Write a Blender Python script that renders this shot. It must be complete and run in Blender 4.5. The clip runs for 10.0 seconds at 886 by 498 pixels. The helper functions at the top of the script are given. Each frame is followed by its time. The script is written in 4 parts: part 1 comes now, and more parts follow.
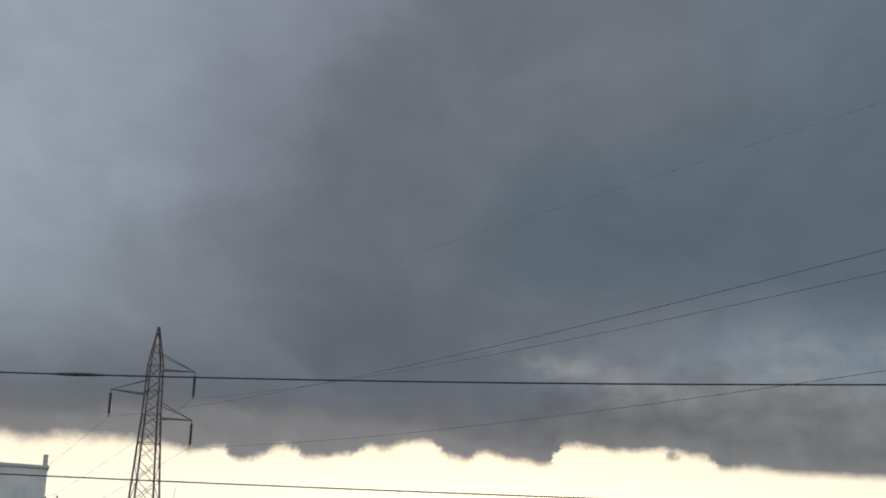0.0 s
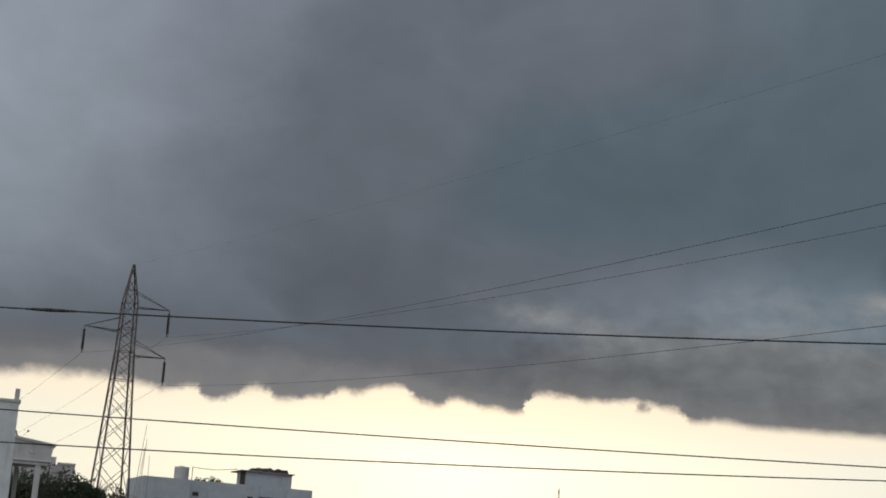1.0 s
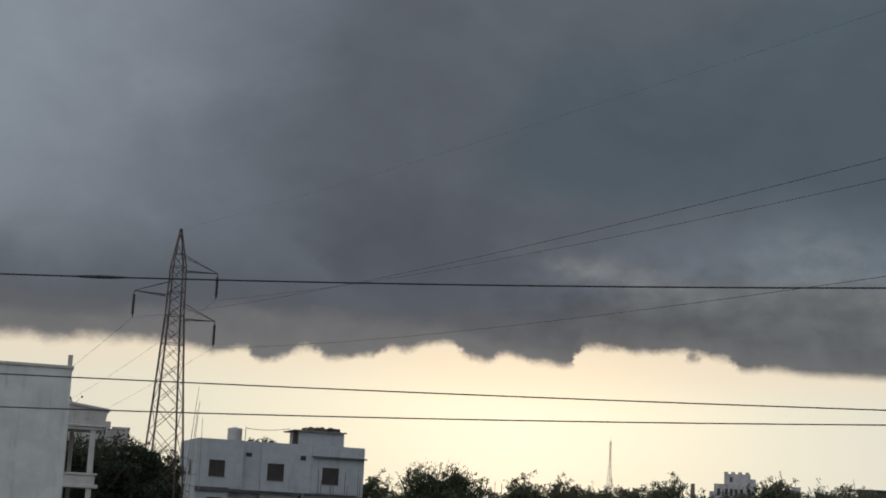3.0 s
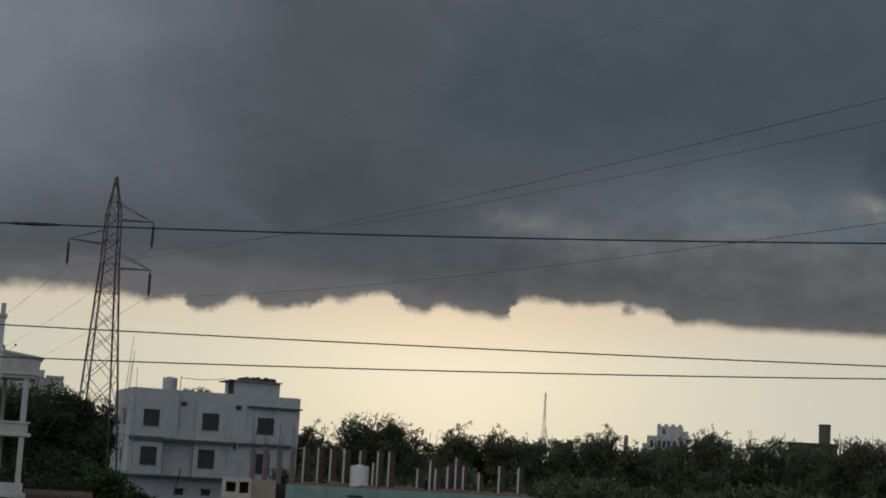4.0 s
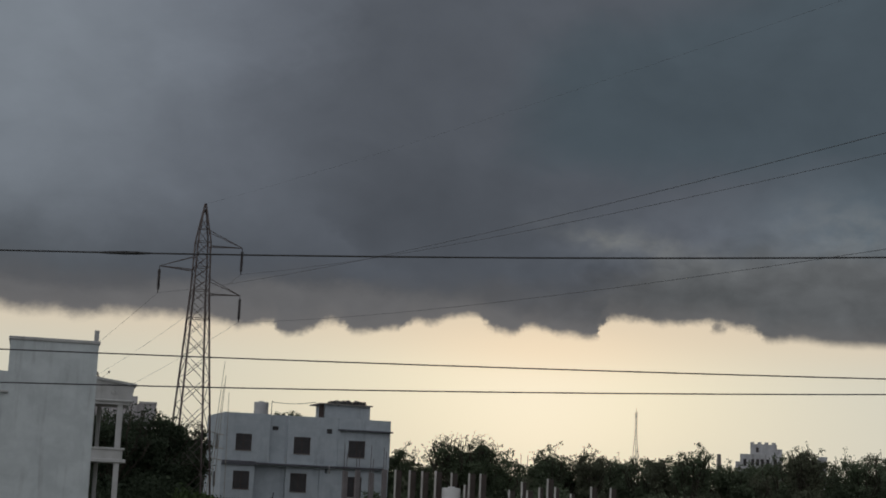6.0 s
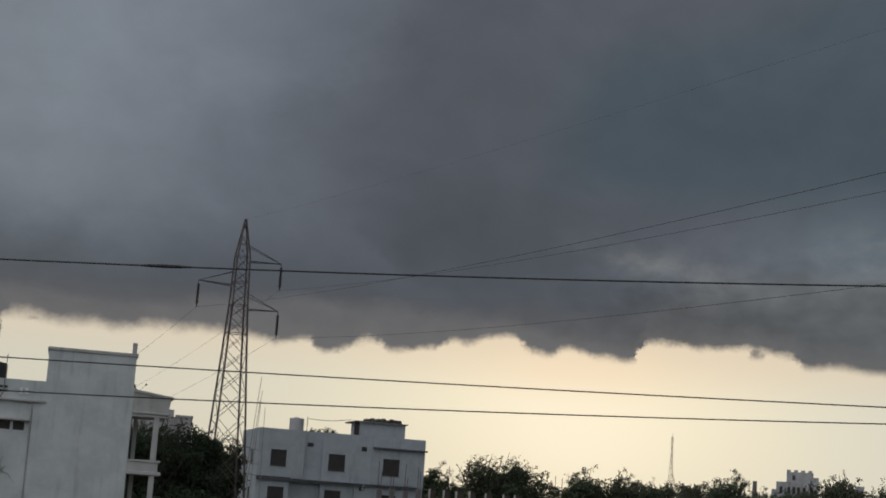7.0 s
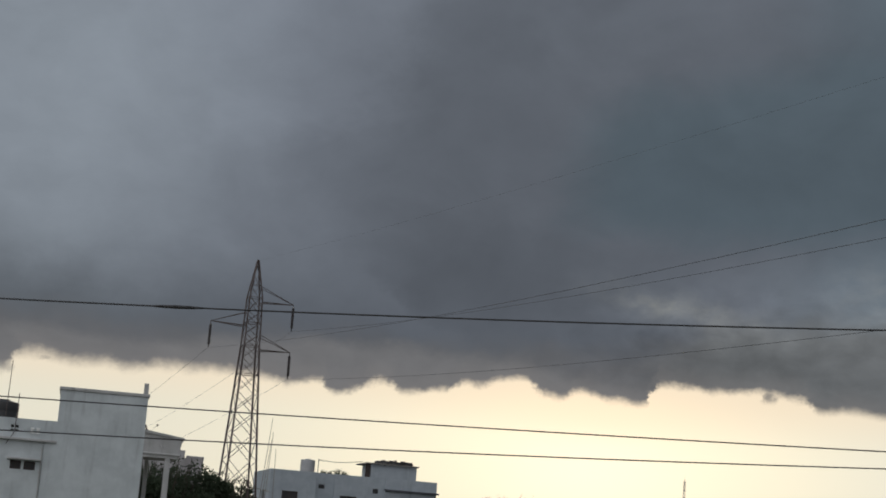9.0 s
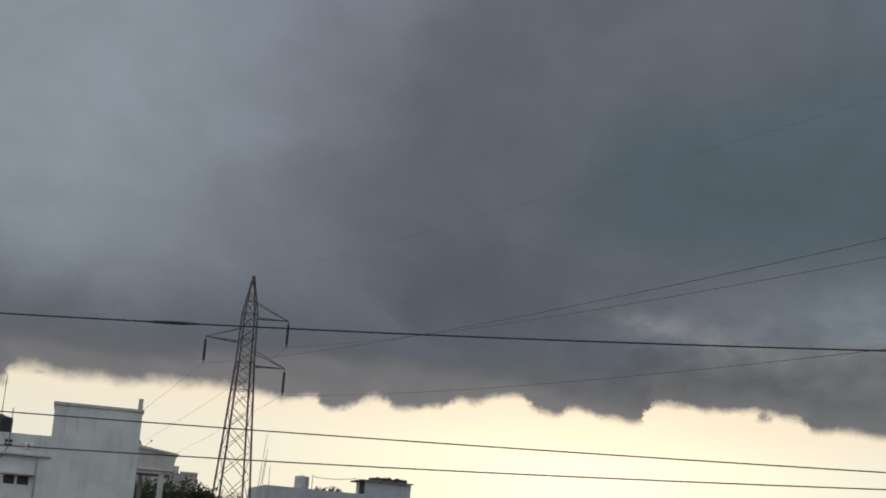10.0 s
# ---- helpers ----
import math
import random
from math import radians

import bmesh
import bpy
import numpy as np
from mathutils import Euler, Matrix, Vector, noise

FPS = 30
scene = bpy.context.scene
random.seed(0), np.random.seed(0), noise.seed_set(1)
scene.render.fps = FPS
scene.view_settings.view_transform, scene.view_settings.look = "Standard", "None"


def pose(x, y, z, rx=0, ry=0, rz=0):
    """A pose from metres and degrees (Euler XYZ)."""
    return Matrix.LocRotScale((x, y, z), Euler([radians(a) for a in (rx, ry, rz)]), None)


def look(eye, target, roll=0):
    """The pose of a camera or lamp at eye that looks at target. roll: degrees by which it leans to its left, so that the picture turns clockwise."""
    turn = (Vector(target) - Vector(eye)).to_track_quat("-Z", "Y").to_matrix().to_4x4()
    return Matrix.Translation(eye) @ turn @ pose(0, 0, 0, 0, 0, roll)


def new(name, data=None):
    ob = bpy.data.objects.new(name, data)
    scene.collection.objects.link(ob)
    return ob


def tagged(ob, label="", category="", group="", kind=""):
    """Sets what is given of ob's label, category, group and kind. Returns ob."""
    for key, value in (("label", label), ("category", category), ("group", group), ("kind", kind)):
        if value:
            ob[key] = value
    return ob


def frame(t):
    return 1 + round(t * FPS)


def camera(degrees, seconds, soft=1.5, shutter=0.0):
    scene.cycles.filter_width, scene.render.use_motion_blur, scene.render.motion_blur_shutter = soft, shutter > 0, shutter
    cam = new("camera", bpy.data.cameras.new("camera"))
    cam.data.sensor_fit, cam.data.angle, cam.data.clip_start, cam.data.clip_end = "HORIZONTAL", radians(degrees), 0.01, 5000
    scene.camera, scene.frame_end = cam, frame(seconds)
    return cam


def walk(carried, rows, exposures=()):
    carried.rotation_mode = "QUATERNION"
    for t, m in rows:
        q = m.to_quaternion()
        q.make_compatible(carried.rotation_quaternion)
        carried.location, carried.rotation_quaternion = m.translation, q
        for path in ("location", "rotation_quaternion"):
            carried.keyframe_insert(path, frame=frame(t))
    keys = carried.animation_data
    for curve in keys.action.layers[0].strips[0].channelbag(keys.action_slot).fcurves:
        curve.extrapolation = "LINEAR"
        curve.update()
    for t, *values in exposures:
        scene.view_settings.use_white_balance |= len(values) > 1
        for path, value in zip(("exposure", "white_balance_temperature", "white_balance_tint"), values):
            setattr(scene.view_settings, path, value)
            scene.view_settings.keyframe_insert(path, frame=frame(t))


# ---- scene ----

# ---- camera ----
EYE = Vector((0.0, 0.0, 4.9))
cam = camera(30.0, 10.0, soft=1.8)
PATH = (
    (0.0, 103.22, -2.71, 1.32),
    (0.2, 103.05, -3.09, 1.00),
    (0.5, 102.33, -2.64, 0.53),
    (1.0, 101.42, -4.19, 0.19),
    (1.5, 100.91, -3.52, 0.28),
    (2.0, 101.07, -5.67, 0.47),
    (2.2, 101.36, -6.36, 1.80),
    (2.3, 101.30, -5.97, 2.62),
    (2.5, 101.28, -5.89, 3.74),
    (2.7, 100.89, -4.04, 4.40),
    (2.8, 100.57, -3.62, 4.04),
    (3.0, 99.78, -2.89, 2.05),
    (3.2, 98.93, -2.46, 1.01),
    (4.3, 98.21, -3.36, -0.48),
    (4.4, 98.69, -3.41, -0.56),
    (4.5, 98.92, -3.45, -0.61),
    (5.0, 99.27, -2.19, -0.62),
    (5.5, 98.78, -1.93, 1.21),
    (6.0, 98.79, -2.53, 2.96),
    (7.5, 99.95, -4.20, 4.31),
    (8.0, 100.43, -4.36, 4.38),
    (8.5, 100.57, -4.25, 4.39),
    (9.0, 100.83, -4.25, 4.47),
    (9.5, 101.23, -4.37, 4.46),
    (10.0, 101.44, -4.60, 4.25),
)
EXPOSURES = ((0.0, 0.35), (1.0, 0.18), (2.0, -0.08), (2.5, 0.0), (3.0, -0.1), (4.5, -0.5), (5.5, -0.42), (7.5, -0.28), (9.0, -0.04), (10.0, 0.05))
# the small sway of the arms: seconds, metres sideways, metres up
SWAY = ((0.0, -0.008, -0.010), (0.5, 0.0, 0.012), (1.0, 0.003, -0.003), (2.0, 0.001, 0.010), (3.0, 0.001, 0.005), (4.5, 0.010, -0.005), (5.0, 0.008, 0.018), (5.5, 0.007, -0.008), (6.0, 0.004, 0.010), (6.2, 0.004, 0.042), (7.5, -0.003, 0.008), (9.0, -0.001, 0.013), (10.0, -0.002, 0.016))


def sway(t):
    side, lift = (float(np.interp(t, [q[0] for q in SWAY], [q[k] for q in SWAY])) for k in (1, 2))
    return EYE.x + side, EYE.y, EYE.z + lift


walk(cam, [(t, pose(*sway(t), a, b, c)) for t, a, b, c in PATH], EXPOSURES)


# ---- sky and light ----
class Net:
    """Small helper to write node formulas."""

    def __init__(self, tree):
        self.tree = tree

    def put(self, sock, value):
        if isinstance(value, bpy.types.NodeSocket):
            self.tree.links.new(value, sock)
        else:
            sock.default_value = value

    def node(self, kind, **settings):
        n = self.tree.nodes.new(kind)
        for key, value in settings.items():
            setattr(n, key, value)
        return n

    def m(self, op, a, b=0.0, c=0.0, clamp=False):
        n = self.node("ShaderNodeMath", operation=op, use_clamp=clamp)
        for i, v in enumerate((a, b, c)):
            self.put(n.inputs[i], v)
        return n.outputs[0]

    def add(self, *terms):
        total = terms[0]
        for term in terms[1:]:
            total = self.m("ADD", total, term)
        return total

    def mul(self, *terms):
        total = terms[0]
        for term in terms[1:]:
            total = self.m("MULTIPLY", total, term)
        return total

    def step(self, v, lo, hi):
        n = self.node("ShaderNodeMapRange", interpolation_type="SMOOTHSTEP")
        for i, value in enumerate((v, lo, hi, 0.0, 1.0)):
            self.put(n.inputs[i], value)
        return n.outputs[0]

    def xyz(self, x, y, z=0.0):
        n = self.node("ShaderNodeCombineXYZ")
        for i, v in enumerate((x, y, z)):
            self.put(n.inputs[i], v)
        return n.outputs[0]

    def noise(self, vec, scale, detail=4.0, rough=0.55, distort=0.0):
        n = self.node("ShaderNodeTexNoise")
        self.put(n.inputs["Vector"], vec)
        for key, v in (("Scale", scale), ("Detail", detail), ("Roughness", rough), ("Distortion", distort)):
            n.inputs[key].default_value = v
        return n.outputs["Fac"], n.outputs["Color"]

    def mix(self, fac, a, b, blend="MIX"):
        n = self.node("ShaderNodeMix", data_type="RGBA", blend_type=blend)
        for sock, v in ((n.inputs[0], fac), (n.inputs[6], a), (n.inputs[7], b)):
            self.put(sock, (*v, 1.0) if isinstance(v, tuple) and len(v) == 3 else v)
        return n.outputs[2]

    def line(self, v, points, ease="B_SPLINE"):
        """A drawn curve through (place, height) pairs, read at v."""
        ps, hs = [p for p, _ in points], [h for _, h in points]
        ramp = self.node("ShaderNodeValToRGB")
        ramp.color_ramp.interpolation = ease
        stops = ramp.color_ramp.elements
        while len(stops) < len(points):
            stops.new(0.5)
        for stop, (p, h) in zip(stops, points):
            stop.position = (p - ps[0]) / (ps[-1] - ps[0])
            stop.color = ((h - min(hs)) / (max(hs) - min(hs)),) * 3 + (1.0,)
        self.put(ramp.inputs[0], self.m("DIVIDE", self.m("SUBTRACT", v, ps[0]), ps[-1] - ps[0]))
        return self.add(min(hs), self.mul(ramp.outputs[0], max(hs) - min(hs)))

    def gauss(self, az, el, a0, e0, sa, se, amp):
        da = self.m("DIVIDE", self.m("SUBTRACT", az, a0), sa)
        de = self.m("DIVIDE", self.m("SUBTRACT", el, e0), se)
        r2 = self.add(self.mul(da, da), self.mul(de, de))
        return self.mul(self.m("POWER", 2.718, self.mul(r2, -1.0)), amp)


SUN_AZ, SUN_EL = 0.0, 9.0

# the ragged lower rim of the storm cloud: bearing and height in degrees
RIM_WEST = ((-25, 5.6), (-19.88, 5.35), (-19.54, 5.61), (-19.45, 5.91), (-18.85, 6.01), (-18.02, 5.86), (-17.05, 5.9), (-16.29, 5.92), (-15.99, 5.79), (-15.42, 5.81), (-14.87, 5.97),
            (-13.72, 6), (-12.36, 5.99), (-11.39, 5.94), (-10.8, 5.89), (-10.39, 5.77), (-9.14, 5.94), (-8.92, 5.66), (-8.23, 5.66), (-7.67, 5.96), (-6.89, 6.12), (-6.48, 5.85),
            (-5.69, 5.86), (-5.11, 6), (-4.52, 5.96))
RIM_EAST = ((-4.51, 6.07), (-4.31, 6.25), (-3.65, 6.22), (-2.9, 6.48), (-1.92, 6.52), (-1.58, 6.22), (-1.13, 6.02), (-0.59, 6.05), (-0.17, 6.26), (0.6, 6.1), (1.26, 6),
            (2.17, 6.01), (2.39, 6.53), (2.73, 6.63), (4.45, 6.51), (6.03, 6.56), (6.77, 6.49), (7.3, 6.43), (7.73, 6.08), (8.35, 6.01), (8.86, 6.09), (10.1, 5.94),
            (14, 5.82), (25, 5.7))
# where the dark mass ends towards the lighter side of the sky: height, bearing
MASS = ((8, -19), (9.0, -17.5), (10.9, -15.5), (12.4, -13.6), (13.5, -12.0), (14.7, -8.8), (15.8, -7.0), (17.0, -6.9), (18.6, -6.6), (20.0, -5.6), (21.7, -4.0), (25, -2))
# top of the blue-grey belly: bearing, height
BELLY = ((-6, 14.5), (-2, 15.3), (-0.8, 16.0), (2.3, 17.2), (7.3, 18.3), (13.6, 20.4), (25, 24))


def storm_sky():
    world = bpy.data.worlds.new("storm_sky")
    world.use_nodes = True
    tree = world.node_tree
    tree.nodes.clear()
    n = Net(tree)
    way = n.node("ShaderNodeTexCoord").outputs["Generated"]
    sep = n.node("ShaderNodeSeparateXYZ")
    n.put(sep.inputs[0], way)
    x, y, z = sep.outputs
    az = n.mul(n.m("ARCTAN2", x, y), 57.2958)
    el = n.mul(n.m("ARCSINE", z), 57.2958)
    # billows push the large forms about
    _, wc = n.noise(n.xyz(n.mul(az, 0.12), n.mul(el, 0.15)), 1.0, 3.0, 0.5)
    _, wd = n.noise(n.xyz(n.mul(az, 0.45), n.mul(el, 0.60), 4.0), 1.0, 5.0, 0.6)
    ws, wt = n.node("ShaderNodeSeparateColor"), n.node("ShaderNodeSeparateColor")
    n.put(ws.inputs[0], wc)
    n.put(wt.inputs[0], wd)
    aw = n.add(az, n.mul(n.m("SUBTRACT", ws.outputs[0], 0.5), 3.0), n.mul(n.m("SUBTRACT", wt.outputs[0], 0.5), 2.2))
    ew = n.add(el, n.mul(n.m("SUBTRACT", ws.outputs[1], 0.5), 1.6), n.mul(n.m("SUBTRACT", wt.outputs[1], 0.5), 1.4))
    # the lighter side, beyond the edge of the dark mass
    out = n.m("SUBTRACT", n.line(ew, MASS), aw)
    left = n.add(
        n.mul(n.step(out, -0.9, 1.6), n.step(ew, 12.8, 16.0), 0.026),
        n.mul(n.step(out, -3.0, 7.0), n.step(ew, 8.6, 12.5), 0.026),
        n.mul(n.step(aw, -3.5, -19.0), n.step(ew, 7.4, 11.4), 0.105),
    )
    # the blue-grey belly on the other side
    belly = n.mul(n.step(n.m("SUBTRACT", n.line(aw, BELLY), ew), -1.0, 1.7), n.step(aw, -2.8, 1.4), n.step(ew, 10.6, 12.6))
    # a dark core with a slanting lower edge, and a paler finger below it
    slant = n.add(ew, -10.0, n.mul(n.add(aw, 9.0), 0.53))
    core = n.mul(n.step(slant, -0.2, 0.5), n.gauss(aw, ew, -4.0, 9.8, 5.0, 2.4, 1.0))
    finger = n.mul(n.step(slant, 0.2, -0.3), n.gauss(aw, ew, -7.3, 8.8, 1.8, 0.9, 1.0))
    value = n.add(
        0.124,
        left,
        n.mul(belly, -0.014),
        n.mul(core, -0.022),
        n.mul(finger, 0.014),
        n.gauss(aw, ew, 2.0, 21.5, 9.0, 3.5, 0.012),
        n.gauss(aw, ew, 13.0, 20.5, 5.0, 3.0, 0.010),
        n.gauss(aw, ew, -14.0, 7.7, 6.0, 0.8, -0.010),
        n.gauss(aw, ew, -19.0, 9.8, 5.5, 1.7, 0.034),
        n.gauss(aw, ew, 3.5, 7.7, 4.0, 0.9, -0.016),
        n.gauss(aw, ew, 11.8, 7.9, 2.2, 0.8, -0.018),
        n.gauss(aw, ew, 9.0, 9.2, 8.0, 2.4, 0.024),
        n.gauss(aw, ew, 12.5, 8.6, 5.0, 2.0, 0.034),
    )
    # thin places in the deck where more light comes through
    lean = n.add(ew, n.mul(n.m("SUBTRACT", aw, 2.4), 0.22))
    puffs = n.add(n.gauss(aw, lean, 2.5, 9.4, 1.9, 0.5, 0.062), n.gauss(aw, ew, 10.8, 9.7, 3.2, 1.0, 0.042), n.gauss(aw, lean, 5.0, 9.3, 2.0, 0.4, 0.030),
                  n.gauss(aw, ew, 4.4, 8.2, 0.5, 0.8, 0.022), n.gauss(az, el, 14.35, 10.05, 0.75, 0.5, 0.11))
    f3, _ = n.noise(n.xyz(n.mul(az, 1.1), n.mul(el, 1.7), 12.0), 1.0, 5.0, 0.55, 0.25)
    lobe = n.gauss(n.add(az, n.mul(n.m("SUBTRACT", wt.outputs[0], 0.5), 0.8)), n.add(el, n.mul(n.m("SUBTRACT", wt.outputs[1], 0.5), 0.8)), 16.6, 11.25, 2.6, 1.5, 1.0)
    lobe = n.step(lobe, 0.30, 0.52)
    puffs = n.mul(puffs, n.step(f3, 0.10, 0.80), 1.25)
    puffs = n.mul(puffs, n.m("SUBTRACT", 1.0, lobe))
    value = n.add(value, puffs, n.mul(lobe, n.step(el, 15.0, 11.0), n.step(az, 20.0, 17.0), -0.022))
    f1, _ = n.noise(n.xyz(n.mul(az, 0.20), n.mul(el, 0.26), 3.0), 1.0, 6.0, 0.52, 0.6)
    f2, _ = n.noise(n.xyz(n.mul(az, 0.75), n.mul(el, 1.15), 6.0), 1.0, 6.0, 0.55, 0.3)
    low = n.mul(n.step(el, 11.0, 8.5), n.step(az, -3.0, 3.0))
    value = n.mul(value, n.add(0.80, n.mul(f1, 0.40)), n.add(1.0, n.mul(n.m("SUBTRACT", f2, 0.5), n.add(0.12, n.mul(low, 0.68)))))
    cool = n.m("MAXIMUM", belly, n.mul(n.step(aw, 3.0, 12.0), 0.9))
    tint = n.mix(n.m("MAXIMUM", cool, 0.12), (0.895, 0.99, 1.175), (0.765, 1.0, 1.205))
    tint = n.mix(n.step(aw, -8.0, -20.0), tint, (0.88, 1.0, 1.15))
    low_tint = n.step(n.m("SUBTRACT", ew, n.mul(n.step(aw, 0.0, 6.0), 1.6)), 8.0, 6.6)
    tint = n.mix(low_tint, tint, n.mix(n.step(aw, 0.0, 6.0), (0.975, 1.0, 1.07), (0.94, 1.0, 1.05)))
    tint = n.mix(n.m("MINIMUM", n.mul(puffs, 14.0), 1.0), tint, (0.95, 1.0, 1.02))
    cloud = n.mix(1.0, tint, n.xyz(value, value, value), "MULTIPLY")
    # a paler, thinner shelf hangs below the dark mass on one side
    da = n.add(az, 8.0)
    shelf = n.m("MAXIMUM", n.add(7.4, n.mul(da, da, -0.0125)), n.mul(n.step(az, -5.0, -10.0), 6.9))
    shelf = n.add(shelf, n.mul(n.m("SUBTRACT", wt.outputs[2], 0.5), 1.2))
    under = n.step(n.m("SUBTRACT", el, shelf), 0.25, -0.35)
    pale = n.add(0.170, n.mul(n.m("SUBTRACT", f2, 0.5), 0.06))
    cloud = n.mix(n.mul(under, 0.8), cloud, n.xyz(n.mul(pale, 1.0), pale, n.mul(pale, 1.03)))
    # high up and behind the viewer the deck is thinner and lighter
    cloud = n.mix(n.step(el, 24.0, 70.0), cloud, (0.22, 0.235, 0.26))
    behind = n.mix(n.step(x, -0.7, 0.6), (0.80, 0.83, 0.87), (0.43, 0.45, 0.48))
    cloud = n.mix(n.step(y, 0.35, -0.5), cloud, behind)
    # the clear strip below the deck
    air = n.node("ShaderNodeTexSky", sky_type="NISHITA", sun_disc=False, sun_elevation=radians(SUN_EL), sun_rotation=radians(SUN_AZ))
    glow = n.gauss(az, el, 0.5, 4.0, 8.5, 3.2, 1.0)
    clear = n.mix(n.step(az, -4.0, 12.0), (0.775, 0.745, 0.62), (0.745, 0.737, 0.64))
    clear = n.mix(glow, clear, (1.07, 0.98, 0.735))
    clear = n.mix(n.gauss(az, el, 0.2, 4.0, 3.2, 2.6, 0.6), clear, (1.15, 1.04, 0.83))
    clear = n.mix(n.mul(n.step(el, 4.3, 6.5), 0.9), clear, (0.86, 0.73, 0.56))
    clear = n.mix(n.gauss(az, el, 0.3, 5.5, 4.5, 1.0, 0.5), clear, (1.12, 0.88, 0.62))
    clear = n.mix(0.002, clear, air.outputs[0])
    clear = n.mix(n.step(y, 0.6, -0.2), clear, behind)
    # the ragged rim, its outline torn by small eddies
    _, eddy = n.noise(n.xyz(az, n.mul(el, 1.1), 9.0), 1.7, 5.0, 0.6)
    es = n.node("ShaderNodeSeparateColor")
    n.put(es.inputs[0], eddy)
    ar = n.add(az, n.mul(n.m("SUBTRACT", es.outputs[0], 0.5), 1.1))
    calm = n.add(0.35, n.mul(n.step(az, 10.0, 7.0), 0.65))
    er = n.add(el, n.mul(n.m("SUBTRACT", es.outputs[1], 0.5), calm, 0.42))
    east = n.step(ar, -4.68, -4.60)
    rim = n.add(n.mul(n.line(ar, RIM_WEST, "CARDINAL"), n.m("SUBTRACT", 1.0, east)), n.mul(n.line(ar, RIM_EAST, "CARDINAL"), east))
    above = n.m("SUBTRACT", er, n.m("SUBTRACT", rim, 0.08))
    # torn scraps below the rim
    scraps = n.m("MAXIMUM", n.gauss(ar, er, 6.32, 6.44, 0.30, 0.36, 0.9), n.gauss(ar, er, -18.55, 5.86, 0.45, 0.13, 0.7))
    scraps = n.m("MAXIMUM", scraps, n.gauss(ar, er, 7.38, 6.38, 0.14, 0.20, 0.6))
    wisp = n.add(0.20, n.mul(es.outputs[2], 0.12), n.mul(n.step(az, -9.0, -15.0), 0.16))
    deck = n.m("MAXIMUM", n.step(above, n.mul(wisp, -0.55), wisp), n.mul(n.step(scraps, 0.25, 1.0), 0.85))
    fringe = n.mul(n.step(above, 1.0, 0.0), 0.45)
    cloud = n.mix(fringe, cloud, (0.215, 0.205, 0.20))
    sky = n.mix(deck, clear, cloud)
    sky = n.mix(n.step(el, -0.3, -1.5), sky, (0.09, 0.085, 0.07))
    back = n.node("ShaderNodeBackground")
    n.put(back.inputs[0], sky)
    back.inputs[1].default_value = 1.0
    out = n.node("ShaderNodeOutputWorld")
    n.put(out.inputs[0], back.outputs[0])
    scene.world = world


storm_sky()
sun_data = bpy.data.lights.new("sun", "SUN")
sun_data.energy, sun_data.angle, sun_data.color = 0.5, radians(14), (1.0, 0.86, 0.66)
sun = new("sun", sun_data)
sun.matrix_world = look((0, 300, 60), (0, 0, 60 - 300 * math.tan(radians(SUN_EL))))


# ---- materials ----
def surface(name, base, other, rough=0.8, metal=0.0, scale=1.2, fine=14.0, bump=0.15, streak=0.0, dirt=(0.1, 0.09, 0.08), per_object=0.0, stretch=(1, 1, 1)):
    mat = bpy.data.materials.new(name)
    mat.use_nodes = True
    n = Net(mat.node_tree)
    bsdf = mat.node_tree.nodes["Principled BSDF"]
    place = n.node("ShaderNodeTexCoord").outputs["Object"]
    mapping = n.node("ShaderNodeMapping")
    n.put(mapping.inputs["Vector"], place)
    mapping.inputs["Scale"].default_value = stretch
    big, _ = n.noise(mapping.outputs[0], scale, 5.0, 0.6, 0.3)
    small, _ = n.noise(mapping.outputs[0], fine, 4.0, 0.6)
    col = n.mix(n.step(big, 0.32, 0.68), base, other)
    col = n.mix(n.mul(small, 0.25), col, tuple(c * 0.6 for c in base))
    if streak:
        runs = n.node("ShaderNodeMapping")
        n.put(runs.inputs["Vector"], place)
        runs.inputs["Scale"].default_value = (2.2, 2.2, 0.22)
        s, _ = n.noise(runs.outputs[0], 1.0, 5.0, 0.65)
        blot, _ = n.noise(place, 0.35, 3.0)
        col = n.mix(n.mul(n.step(s, 0.5, 0.75), n.step(blot, 0.35, 0.6), streak), col, dirt)
    if per_object:
        rnd = n.node("ShaderNodeObjectInfo").outputs["Random"]
        col = n.mix(n.mul(rnd, per_object), col, tuple(c * 0.45 for c in base))
    n.put(bsdf.inputs["Base Color"], col)
    n.put(bsdf.inputs["Roughness"], n.add(rough - 0.08, n.mul(small, 0.16)))
    bsdf.inputs["Metallic"].default_value = metal
    if bump:
        b = n.node("ShaderNodeBump")
        b.inputs["Strength"].default_value = bump
        b.inputs["Distance"].default_value = 0.02
        n.put(b.inputs["Height"], n.add(n.mul(big, 0.5), n.mul(small, 0.5)))
        n.put(bsdf.inputs["Normal"], b.outputs[0])
    return mat


